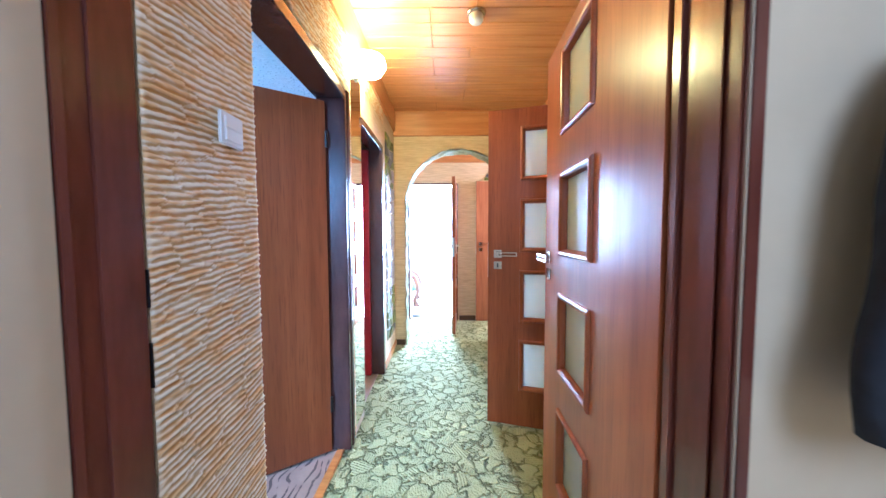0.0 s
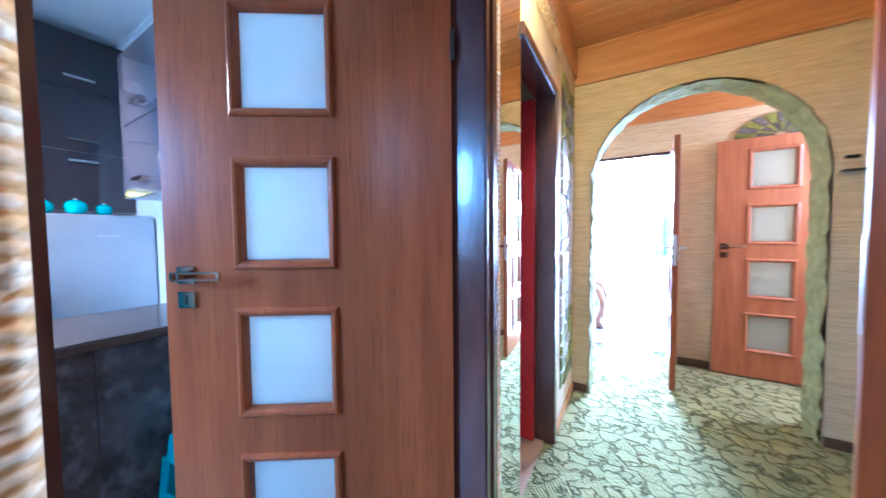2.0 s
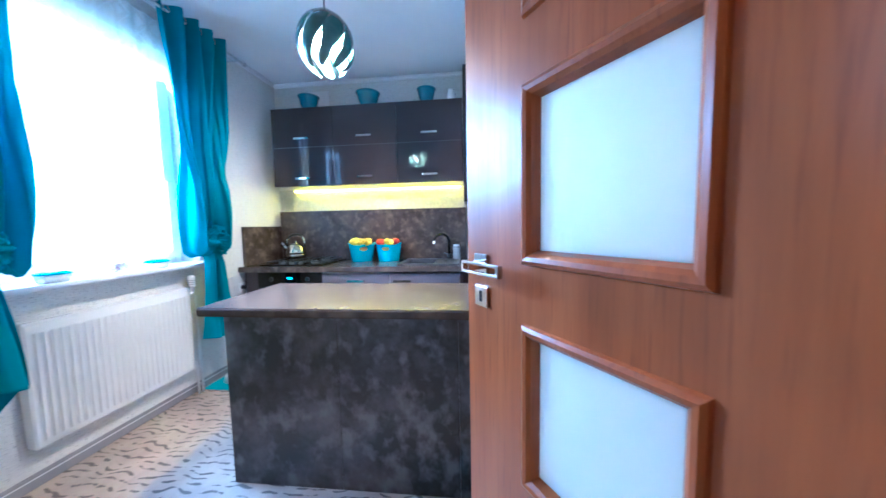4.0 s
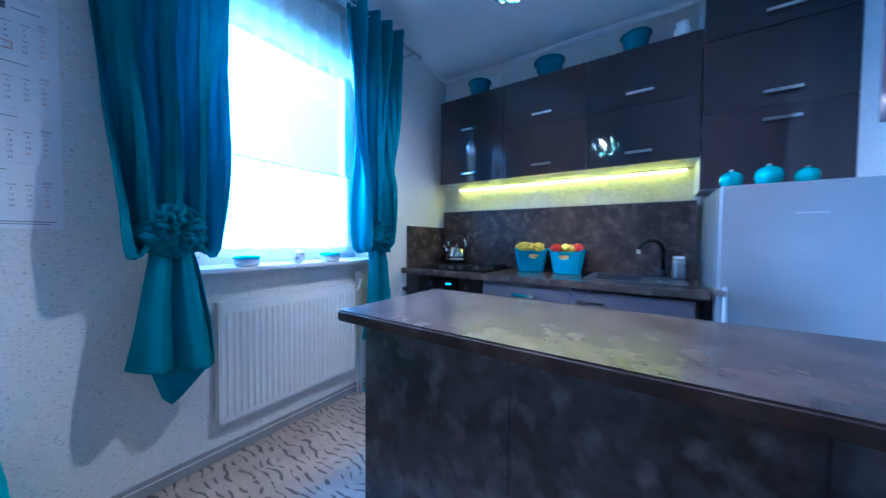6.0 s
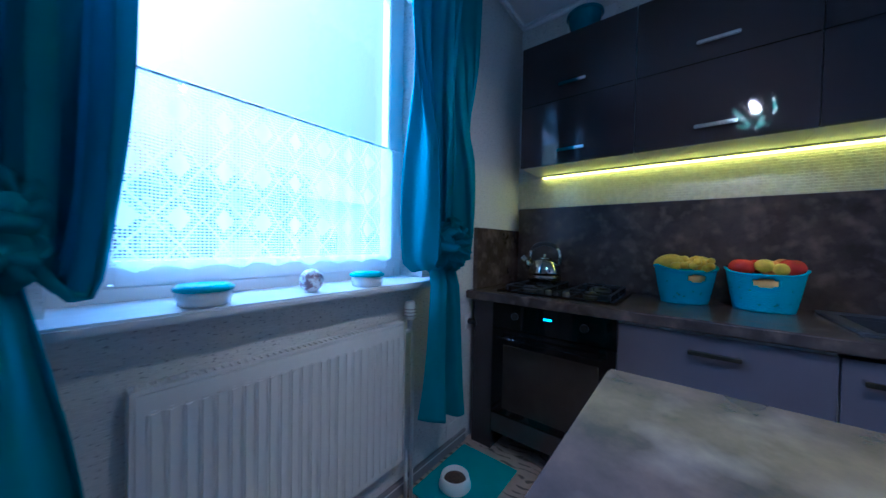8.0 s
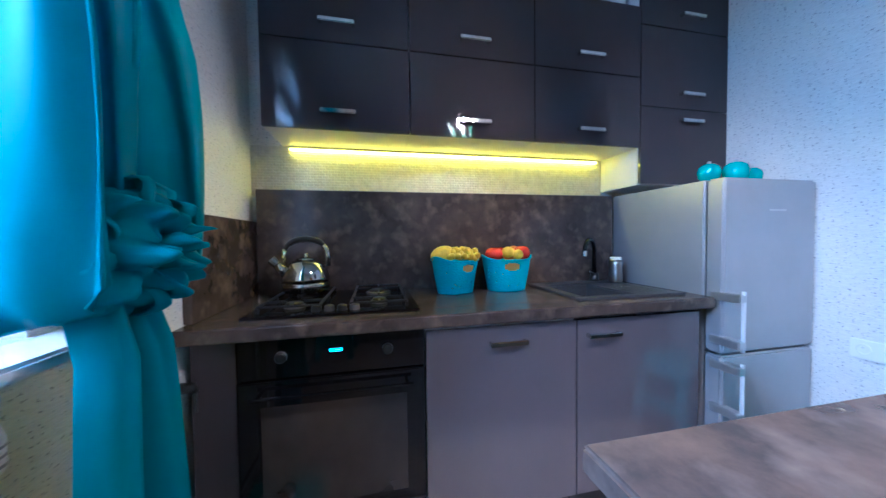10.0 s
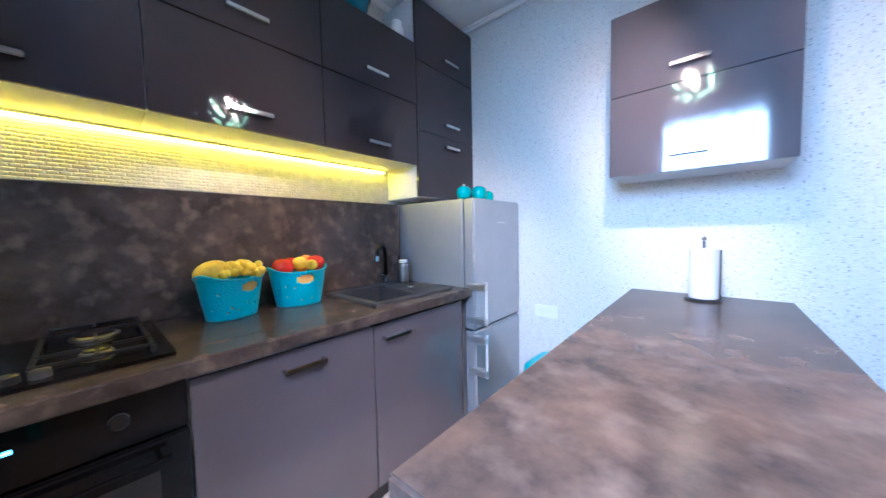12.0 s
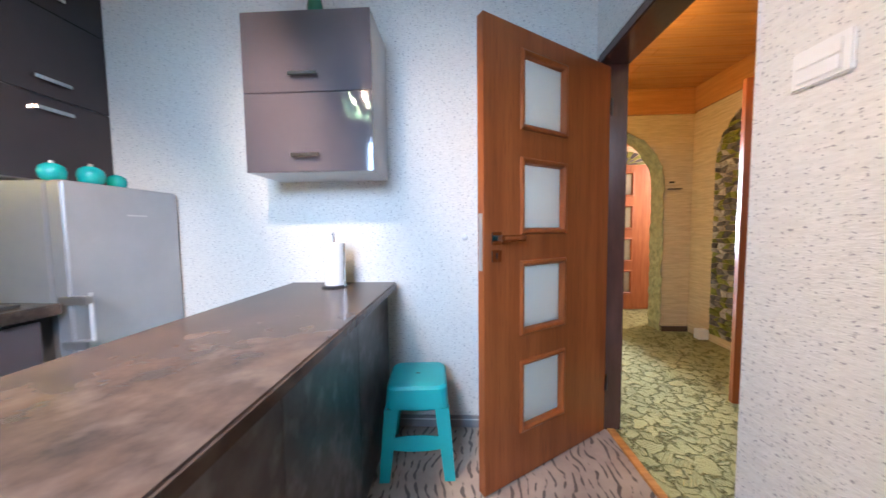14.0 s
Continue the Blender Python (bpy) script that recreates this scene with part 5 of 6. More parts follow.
ke = thing("kettle", (KX, KY, KZ0), "polished steel whistling kettle on the hob", "kettle")
part("body", lathe([(0.090, 0), (0.099, 0.006), (0.1015, 0.028), (0.1015, 0.044)], 44, (KX, KY, KZ0)), KET_BAND, ke, "brushed steel base band", soft=True)
part("dome", lathe([(0.102, 0.044), (0.100, 0.064), (0.092, 0.094), (0.078, 0.120), (0.058, 0.138), (0.042, 0.144)], 44, (KX, KY, KZ0)), KET, ke, soft=True)
part("lid", lathe([(0.044, 0.144), (0.040, 0.150), (0.014, 0.156), (0.009, 0.160), (0.014, 0.168), (0.008, 0.173)], 28, (KX, KY, KZ0)), KET, ke, soft=True)
part("spout", tube([(KX + 0.02, KY - 0.080, KZ0 + 0.085), (KX + 0.023, KY - 0.104, KZ0 + 0.112), (KX + 0.026, KY - 0.122, KZ0 + 0.134)], [0.027, 0.020, 0.016], 14), KET, ke, soft=True)
part("whistle", tube([(KX + 0.025, KY - 0.115, KZ0 + 0.127), (KX + 0.028, KY - 0.137, KZ0 + 0.150)], [0.020, 0.022], 12), KET, ke)
arc = [(KX, KY + 0.096 * math.cos(radians(a)), KZ0 + 0.112 + 0.126 * max(0, math.sin(radians(a))) ** 0.5) for a in range(180, -1, -12)]
part("handle", tube(arc, [0.009] * 4 + [0.013] * (len(arc) - 8) + [0.009] * 4, 10), BLACK_MATT, ke, "black bow handle with steel ends", soft=True)
for a, c in ((0, 3), (-4, None)):
    part("handle_end", tube(arc[a:c] if c else arc[a:], 0.0120, 10), KET, ke, soft=True)

# ---- baskets and fruit ----


def basket(x, y, label, turn):
    b_ = thing("basket", pose(x, y, 0.8865, 0, 0, turn), label, "basket", "fruit baskets")
    bm = bmesh.new()
    seg, rows_ = 96, 24
    G = []
    for j in range(rows_ + 1):
        v = j / rows_
        z = 0.158 * v
        row = []
        for i in range(seg):
            a = 6.2832 * i / seg
            rx, ry = 0.098 + 0.030 * v, 0.078 + 0.026 * v
            end = 0.022 * v ** 3 * abs(math.sin(a)) ** 6
            row.append(bm.verts.new((ry * math.cos(a), rx * math.sin(a), z + end)))
        G.append(row)
    rng = random.Random(int(y * 100))
    for j in range(rows_):
        for i in range(seg):
            a = 6.2832 * (i + 0.5) / seg
            hole = (math.sin(a) / 0.34) ** 2 + ((j - 18.5) / 2.9) ** 2 < 1
            tiny = 4 <= j <= 18 and rng.random() < 0.03
            if not hole and not tiny:
                bm.faces.new((G[j][i], G[j][(i + 1) % seg], G[j + 1][(i + 1) % seg], G[j + 1][i]))
    bm.faces.new(G[0][::-1])
    ob = part("tub", bm, BASKET_M, b_, local=True, soft=True)
    ob.modifiers.new("thickness", "SOLIDIFY").thickness = 0.004
    rim = [(0.105 * math.cos(6.2832 * i / 48), 0.129 * math.sin(6.2832 * i / 48), 0.158 + 0.022 * abs(math.sin(6.2832 * i / 48)) ** 6) for i in range(49)]
    part("rim", tube(rim, 0.005, 8), BASKET_M, b_, local=True, soft=True)
    return b_


BK = BASKET_M.node_tree
bnode = BK.nodes["Principled BSDF"]
wv = BK.nodes.new("ShaderNodeTexVoronoi")
wv.feature = "DISTANCE_TO_EDGE"
wv.inputs["Scale"].default_value = 55
wmap = BK.nodes.new("ShaderNodeMapping")
wmap.inputs["Scale"].default_value = (1, 1, 2.4)
wco = BK.nodes.new("ShaderNodeTexCoord")
wb = BK.nodes.new("ShaderNodeBump")
wb.inputs["Strength"].default_value, wb.inputs["Distance"].default_value = 0.8, 0.004
BK.links.new(wco.outputs["Object"], wmap.inputs[0])
BK.links.new(wmap.outputs[0], wv.inputs["Vector"])
BK.links.new(wv.outputs[0], wb.inputs["Height"])
BK.links.new(wb.outputs[0], bnode.inputs["Normal"])
basket(-3.075, 1.000, "bright blue plastic basket full of yellow fruit", 30)
basket(-3.075, 1.275, "bright blue plastic basket with red and orange fruit", -4)
YELLOW = material("yellow_peel", (0.85, 0.60, 0.02), 0.42, second=(0.62, 0.40, 0.02), scale=30, bump=0.1)
GRAPE = material("yellow_grape_skin", (0.78, 0.55, 0.02), 0.3, second=(0.66, 0.46, 0.02), scale=20)
REDP = material("red_skin", (0.55, 0.03, 0.015), 0.22, second=(0.42, 0.02, 0.01), scale=12)
ORANGE = material("orange_peel", (0.80, 0.26, 0.02), 0.42, second=(0.70, 0.20, 0.015), scale=60, bump=0.3, bump_scale=200)
z = 1.058
m_ = ball((0, 0, 0), 0.050, (1, 1.3, 0.9))
m_.transform(pose(-3.06, 0.935, z + 0.016, 15, 0, 10))
tagged(part("melon", m_, YELLOW, None, soft=True), "yellow melon lying in the blue basket", "fruit")
rng = random.Random(5)
bunch = thing("grape_bunch", (-3.07, 1.03, z), "heap of yellow grapes in the blue basket", "fruit")
berry = None
for i in range(46):
    dx_, dy_ = rng.uniform(-0.07, 0.07), rng.uniform(-0.075, 0.068)
    if berry is None:
        berry = part("berry", ball((0, 0, 0), 0.0165, (1, 1.15, 1), u=12, v=8), GRAPE, bunch, local=True, soft=True)
        one = berry
    else:
        one = new("berry", berry.data)
        one.parent = bunch
    one.matrix_basis = pose(dx_, dy_, 0.020 + rng.uniform(-0.014, 0.026) - 2.2 * (dx_ * dx_ + dy_ * dy_), rng.uniform(0, 60), 0, rng.uniform(0, 90))
for i, (dy, dx, mt, nm, r) in enumerate(((-0.075, 0.02, REDP, "red_apple", 0.046), (-0.02, -0.035, REDP, "red_apple", 0.036), (-0.005, 0.035, YELLOW, "lemon", 0.032),
                                      (0.02, 0.0, ORANGE, "orange", 0.038), (0.078, 0.02, REDP, "red_apple", 0.044), (0.06, -0.04, ORANGE, "orange", 0.034), (0.045, 0.045, YELLOW, "lemon", 0.028))):
    fm = ball((-3.075 + dx, 1.275 + dy, z + 0.012 + 0.006 * (i % 3)), r, (1, 1, 0.9), u=20, v=14)
    for v in fm.verts:
        rr = math.hypot(v.co.x + 3.075 - dx, v.co.y - 1.275 - dy)
        if nm == "red_apple" and v.co.z > z:
            v.co.z -= 0.012 * max(0, 1 - rr / (0.45 * r))
    tagged(part(nm, fm, mt, None, soft=True), {"red_apple": "shiny red apple in the blue basket", "orange": "orange in the blue basket", "lemon": "small yellow lemon in the blue basket"}[nm], "fruit", "fruit in the basket")
fillm = material("shadowed_cloth_liner", (0.5, 0.3, 0.08), 0.8)
for yy in (1.000, 1.275):
    tagged(part("paper_liner", lathe([(0.07, 0.006), (0.094, 0.13), (0.05, 0.135)], 24, (-3.075, yy, 0.8865)), fillm, None, soft=True), "crumpled brown paper filling the basket", "paper")

# ---- sink, tap, canister ----
SINK_M = material("grey_composite_sink", (0.055, 0.055, 0.06), 0.32, second=(0.04, 0.04, 0.045), scale=90)
sk = thing("sink", (-2.95, 1.72, 0.886), "dark grey composite sink with draining board", "sink")
sb = bmesh.new()
SX0, SX1, SY0, SY1 = -3.175, -2.700, 1.445, 1.985
BX0, BX1, BY0, BY1 = -3.085, -2.745, 1.49, 1.76
box(SX0, BX0, SY0, SY1, 0.8865, 0.897, 0.003, bm=sb)
box(BX1, SX1, SY0, SY1, 0.8865, 0.897, 0.003, bm=sb)
box(BX0, BX1, SY0, BY0, 0.8865, 0.897, 0.003, bm=sb)
box(BX0, BX1, BY1, SY1, 0.8865, 0.8945, 0.003, bm=sb)
part("rim", sb, SINK_M, sk)
bowl = box(BX0, BX1, BY0, BY1, 0.735, 0.740)
box(BX0, BX0 + 0.004, BY0, BY1, 0.740, 0.8866, bm=bowl)
box(BX1 - 0.004, BX1, BY0, BY1, 0.740, 0.8866, bm=bowl)
box(BX0 + 0.004, BX1 - 0.004, BY0, BY0 + 0.004, 0.740, 0.8866, bm=bowl)
box(BX0 + 0.004, BX1 - 0.004, BY1 - 0.004, BY1, 0.740, 0.8866, bm=bowl)
part("bowl", bowl, SINK_M, sk, "dark sink bowl")
part("drain", lathe([(0.022, 0), (0.022, 0.003), (0.012, 0.004)], 20, (-2.92, 1.86, 0.8945)), CHROME, sk)
for i in range(5):
    part("groove", box(-3.06, -2.77, 1.79 + i * 0.034, 1.796 + i * 0.034, 0.8945, 0.8965, 0.001), SINK_M, sk)
tp = thing("kitchen_tap", (-3.165, 1.895, 0.897), "dark swan-neck mixer tap with chrome tip", "tap")
TX, TY = -3.165, 1.872
part("base", lathe([(0.026, 0), (0.024, 0.012), (0.021, 0.045)], 20, (TX, TY, 0.897)), BLACK_MATT, tp, soft=True)
neck = [(TX, TY, 0.94), (TX, TY, 1.03)] + [(TX + 0.05 - 0.05 * math.cos(radians(a)), TY - 0.14 * (1 - math.cos(radians(a))) / 2, 1.06 + 0.08 * math.sin(radians(a))) for a in range(0, 171, 14)]
part("neck", tube(neck, 0.012, 12), BLACK_GLASS, tp, soft=True)
part("tip", tube([neck[-1], (neck[-1][0] + 0.002, neck[-1][1] - 0.004, neck[-1][2] - 0.028)], 0.014, 12), CHROME, tp)
part("lever", tube([(TX, TY, 0.935), (TX + 0.035, TY - 0.055, 0.955)], [0.010, 0.005], 8), CHROME, tp)
cn = thing("steel_canister", (-3.085, 1.950, 0.897), "small brushed steel canister with glass lid", "canister")
part("can", lathe([(0.034, 0), (0.036, 0.004), (0.036, 0.05), (0.033, 0.075), (0.036, 0.10), (0.034, 0.125)], 28, (-3.085, 1.950, 0.897)), material("brushed_can_steel", (0.42, 0.42, 0.42), 0.33, 1.0, second=(0.34, 0.34, 0.34), scale=12, stretch=(1, 1, 0.1)), cn, soft=True)
part("collar", lathe([(0.0345, 0.112), (0.0345, 0.122)], 28, (-3.085, 1.950, 0.897)), BLACK_MATT, cn)
part("lid", lathe([(0.030, 0.126), (0.031, 0.138), (0.028, 0.142)], 28, (-3.085, 1.950, 0.897)), WHITE_PLASTIC, cn, "pale lid")

# ---- on the cabinets and the fridge ----
vt = thing("wall_hatch", (KX0, 0.475, 2.46), "pale square hatch cover on the wall over the cabinets", "hatch")
part("plate", box(KX0 + 0.0005, KX0 + 0.014, 0.33, 0.62, 2.46, 2.66, 0.003), CEIL_WHITE, vt)
BOWL_M = material("blue_glazed_bowl", (0.02, 0.17, 0.24), 0.2, second=(0.015, 0.13, 0.19), scale=14, coat=0.4)
for y, r in ((0.485, 0.098), (1.10, 0.112), (1.68, 0.088)):
    bw = thing("bowl", (-3.13, y, 2.39), "blue glazed bowl on top of the wall cabinet", "bowl", "bowls on the cabinets")
    part("body", lathe([(r * 0.55, 0), (r * 0.58, 0.012), (r * 0.82, 0.07), (r * 0.96, 0.125), (r * 1.0, 0.142), (r * 0.93, 0.142), (r * 0.78, 0.075), (r * 0.4, 0.02)], 32, (-3.13, y, 2.39)), BOWL_M, bw, soft=True)
    part("rim", lathe([(r, 0.138), (r * 1.06, 0.142), (r * 1.06, 0.147), (r * 0.92, 0.147)], 32, (-3.13, y, 2.39)), BOWL_M, bw)
pj = thing("porcelain_jug", (-3.06, 1.93, 2.39), "small white jug with turquoise stripe", "jug")
part("body", lathe([(0.03, 0), (0.042, 0.02), (0.040, 0.06), (0.028, 0.085), (0.032, 0.10)], 24, (-3.06, 1.93, 2.39)), WHITE_PLASTIC, pj, soft=True)
POT = material("turquoise_ceramic", (0.01, 0.36, 0.36), 0.22, second=(0.008, 0.30, 0.31), scale=10, coat=0.4)
for x, y, r in ((-2.72, 2.13, 0.045), (-2.70, 2.26, 0.050), (-2.72, 2.39, 0.040)):
    pt = thing("round_pot", (x, y, 1.405), "round turquoise ceramic pot on the fridge", "pot", "pots on the fridge")
    part("body", lathe([(r * 0.5, 0), (r * 0.9, r * 0.35), (r, r * 0.95), (r * 0.88, r * 1.45), (r * 0.5, r * 1.75), (r * 0.2, r * 1.8)], 28, (x, y, 1.405)), POT, pt, soft=True)
    part("knob", lathe([(r * 0.2, r * 1.8), (r * 0.16, r * 1.92), (r * 0.18, r * 2.0), (r * 0.1, r * 2.04)], 16, (x, y, 1.405)), STEEL, pt)
bt = thing("green_bottle", (-1.66, 2.44, 2.20), "dark green glass bottle on the small cabinet", "bottle")
part("body", lathe([(0.036, 0), (0.040, 0.01), (0.040, 0.10), (0.030, 0.15), (0.014, 0.19), (0.013, 0.25), (0.016, 0.255)], 24, (-1.66, 2.44, 2.20)), material("green_glass", (0.01, 0.16, 0.10), 0.08, second=(0.01, 0.13, 0.08), coat=0.5), bt, soft=True)
tw = thing("paper_towel_holder", (-1.61, 2.45, 0.878), "white paper roll on a steel stand", "paper towel")
part("base", lathe([(0.068, 0), (0.068, 0.006), (0.060, 0.009)], 32, (-1.61, 2.45, 0.878)), BLACK_MATT, tw)
part("roll", lathe([(0.050, 0.012), (0.052, 0.014), (0.052, 0.234), (0.050, 0.236), (0.02, 0.236)], 32, (-1.61, 2.45, 0.878)), PAPER, tw, "white paper roll", soft=False)
part("rod", tube([(-1.61, 2.45, 0.88), (-1.61, 2.45, 1.155)], 0.006), CHROME, tw)
part("knob", ball((-1.61, 2.45, 1.158), 0.011), CHROME, tw, soft=True)
part("side_bar", tube([(-1.552, 2.44, 0.88), (-1.552, 2.44, 1.11)], 0.005), CHROME, tw)

# ---- switches, sockets, small things on the walls ----


def plate(name, m, w, h, label, rockers=1, sockets=0):
    """A switch or socket plate facing +y of its pose."""
    p = thing(name, m, label, name.replace("_", " "))
    part("plate", box(-w / 2, w / 2, 0, 0.009, -h / 2, h / 2, 0.004), WHITE_PLASTIC, p, local=True)
    for i in range(rockers):
        part("rocker", box(-w * 0.36, w * 0.36, 0.008, 0.014, -h * 0.36 + i * h * 0.37, -h * 0.36 + (i + 1) * h * 0.72 / rockers, 0.002), WHITE_PLASTIC, p, local=True)
    for i in range(sockets):
        x = (i - (sockets - 1) / 2) * 0.075
        so = lathe([(0.024, 0), (0.024, 0.003), (0.019, 0.003), (0.018, 0.001)], 24)
        so.transform(pose(x, 0.009, 0, -90, 0, 0))
        part("socket_well", so, WHITE_PLASTIC, p, local=True)
        pin = lathe([(0.003, 0), (0.003, 0.008)], 8)
        pin.transform(pose(x, 0.010, 0.008, -90, 0, 0))
        part("pin", pin, STEEL, p, local=True)
    return p


plate("light_switch", pose(-0.022, 1.660, 1.565, 0, 0, -90), 0.090, 0.085, "white double light switch on the rough plaster", 2)
plate("light_switch", pose(KX1 - 0.0005, 1.545, 1.515, 0, 0, 90), 0.115, 0.085, "white double light switch on the flecked wallpaper", 2)
plate("wall_socket", pose(-2.42, KY1 - 0.0005, 0.665, 0, 0, 180), 0.155, 0.085, "white double socket beside the fridge", 0, 2)
plate("wall_socket", pose(-2.655, 0.0005, 0.70, 0, 0, 0), 0.085, 0.085, "white socket under the worktop", 0, 1)
pg = thing("power_plug", (-2.66, 0.03, 0.70), "black plug with a hanging cable", "plug")
part("plug_body", tube([(-2.655, 0.012, 0.70), (-2.655, 0.045, 0.70), (-2.66, 0.05, 0.685)], [0.018, 0.016, 0.010], 12), BLACK_MATT, pg, soft=True)
part("cable", tube([(-2.66, 0.05, 0.685), (-2.665, 0.05, 0.62), (-2.68, 0.04, 0.585), (-2.70, 0.02, 0.60), (-2.72, 0.018, 0.7)], 0.004, 8), BLACK_MATT, pg, soft=True)
kn = lathe([(0.018, 0), (0.018, 0.012), (0.012, 0.02)], 20)
kn.transform(pose(-0.915, KY1, 1.13, 90, 0, 0))
tagged(part("door_stop", kn, WHITE_PLASTIC, None, soft=True), "round white door stop on the wall", "door stop")
mt = thing("feeding_mat", (-2.40, 0.30, 0), "turquoise mat under a pet bowl", "mat")
part("sheet", box(-2.60, -2.16, 0.03, 0.36, 0.0005, 0.005, 0.002), TEAL, mt)
pb = thing("pet_bowl", (-2.32, 0.16, 0.005), "white pet bowl with dry food", "bowl")
part("bowl", lathe([(0.075, 0), (0.078, 0.004), (0.066, 0.05), (0.060, 0.052), (0.052, 0.030)], 32, (-2.32, 0.17, 0.005)), WHITE_PLASTIC, pb, soft=True)
part("food", lathe([(0.053, 0.030), (0.030, 0.038), (0.004, 0.040)], 20, (-2.32, 0.17, 0.005)), material("brown_kibble", (0.10, 0.06, 0.035), 0.8, second=(0.03, 0.02, 0.012), scale=160, bump=0.8, bump_scale=200), pb)

# ---- kitchen ceiling lamp: a bulb in a ring of petals ----
PETAL = material("turquoise_glass_petal", (0.018, 0.080, 0.070), 0.2, second=(0.055, 0.125, 0.110), scale=4, coat=0.4)
BULB = material("warm_bulb", (1, 0.9, 0.8), 0.4, emit=(1.0, 0.69, 0.43), power=590)
LX, LY, LZ = -1.69, 1.37, 2.18
kl = thing("ceiling_lamp", (LX, LY, KZ), "ceiling lamp with curved turquoise petals round a bulb", "lamp")
part("canopy", lathe([(0.055, -0.001), (0.055, -0.018), (0.02, -0.03)], 28, (LX, LY, KZ)), CHROME, kl, soft=True)
part("cord", tube([(LX, LY, KZ - 0.02), (LX, LY, LZ + 0.17)], 0.004), BLACK_MATT, kl)
part("holder", lathe([(0.020, 0.17), (0.026, 0.11), (0.020, 0.058)], 20, (LX, LY, LZ)), CHROME, kl, soft=True)
# added cap, closes the petal ring so no bright spot falls on the ceiling
part("crown", lathe([(0.010, 0.168), (0.045, 0.160), (0.074, 0.136), (0.072, 0.131), (0.040, 0.150)], 28, (LX, LY, LZ)), PETAL, kl, "turquoise cap added over the petals to keep light off the ceiling", soft=True)
for k in range(8):
    a0 = k * 45 - 3.4
    bm = bmesh.new()
    rows_ = []
    for j in range(13):
        th = radians(-62 + 132 * j / 12)
        r = 0.128 * math.cos(th) + 0.012
        zz = 0.155 * math.sin(th)
        wd = (0.030 * math.sin(0.5 * math.pi * min(1, (j + 0.6) / 3.0)) + 0.027 * min(1, max(0, (j - 3.0) / 3.5))) * min(1, 0.3 + r / 0.15)
        tw_ = 1.2 * (j / 12 - 0.5)
        row = []
        for s in (-1, -0.5, 0, 0.5, 1):
            an = radians(a0) + s * wd / max(r, 0.05) + tw_
            row.append(bm.verts.new(((r + 0.006 * (1 - s * s)) * math.cos(an), (r + 0.006 * (1 - s * s)) * math.sin(an), zz)))
        rows_.append(row)
    for a, c in zip(rows_, rows_[1:]):
        for i in range(4):
            bm.faces.new((a[i], a[i + 1], c[i + 1], c[i]))
    bm.transform(Matrix.Translation((LX, LY, LZ)))
    pe = part("petal", bm, PETAL, kl, soft=True)
    pe.modifiers.new("thickness", "SOLIDIFY").thickness = 0.003
bu = part("bulb", ball((LX, LY, LZ + 0.018), 0.039, (1, 1, 1.15)), BULB, kl, "glowing warm bulb", soft=True)

# ---- hall things ----
wl = thing("wall_lamp", (HX0, 2.88, 2.30), "round white glass wall lamp, lit warm yellow", "lamp")
HG = material("lit_opal_glass", (1, 0.95, 0.8), 0.3, emit=(1.0, 0.71, 0.19), power=18)
gs = part("shade", lathe([(0.03, -0.062), (0.085, -0.045), (0.112, 0.0), (0.100, 0.045), (0.05, 0.072)], 32, (0.058, 2.88, 2.37)), HG, wl, "glowing opal glass shade", soft=True)
part("arm", tube([(HX0, 2.88, 2.30), (0.0, 2.88, 2.29), (0.05, 2.88, 2.305)], 0.008), STEEL, wl, soft=True)
part("rose", lathe([(0.03, 0), (0.028, 0.012), (0.012, 0.02)], 20), STEEL, wl, local=True).matrix_basis = pose(0, 0, 0, 0, 90, 0)
part("finial", lathe([(0.016, -0.075), (0.014, -0.062)], 14, (0.058, 2.88, 2.37)), STEEL, wl)
sd = thing("ceiling_spot", (0.745, 2.83, HZ), "small round white ceiling fitting with brass ring", "ceiling fitting")
part("ring", lathe([(0.062, 0), (0.060, -0.012), (0.045, -0.020)], 28, (0.745, 2.83, HZ)), CHROME, sd, soft=True)
part("cover", lathe([(0.044, -0.018), (0.044, -0.045), (0.036, -0.056), (0.008, -0.058)], 28, (0.745, 2.83, HZ)), WHITE_PLASTIC, sd, soft=True)

# tall mirror set in the plaster between the kitchen and bathroom doors
mi = thing("wall_mirror", (HX0, 2.84, 0.1), "tall narrow frameless mirror set in plaster", "mirror")
part("glass", box(HX0 + 0.001, HX0 + 0.005, 2.755, 2.982, 0.06, 2.30), MIRROR, mi)
tagged(part("bathroom_door", box(-0.82, -0.125, 3.575, 3.615, 0.012, 2.025, 0.003), RED), "red painted bathroom door standing open", "door")

# stone-look arched panels on both hall walls
SLAB = [material("dark_slate_piece", (0.05, 0.05, 0.06), 0.5, second=(0.16, 0.14, 0.12), scale=45, bump=0.4, per_object=0.5),
        material("olive_stone_piece", (0.25, 0.27, 0.03), 0.5, second=(0.10, 0.11, 0.015), scale=45, bump=0.4, per_object=0.35),
        material("pale_stone_piece", (0.50, 0.47, 0.42), 0.55, second=(0.26, 0.22, 0.18), scale=45, bump=0.4, per_object=0.3)]


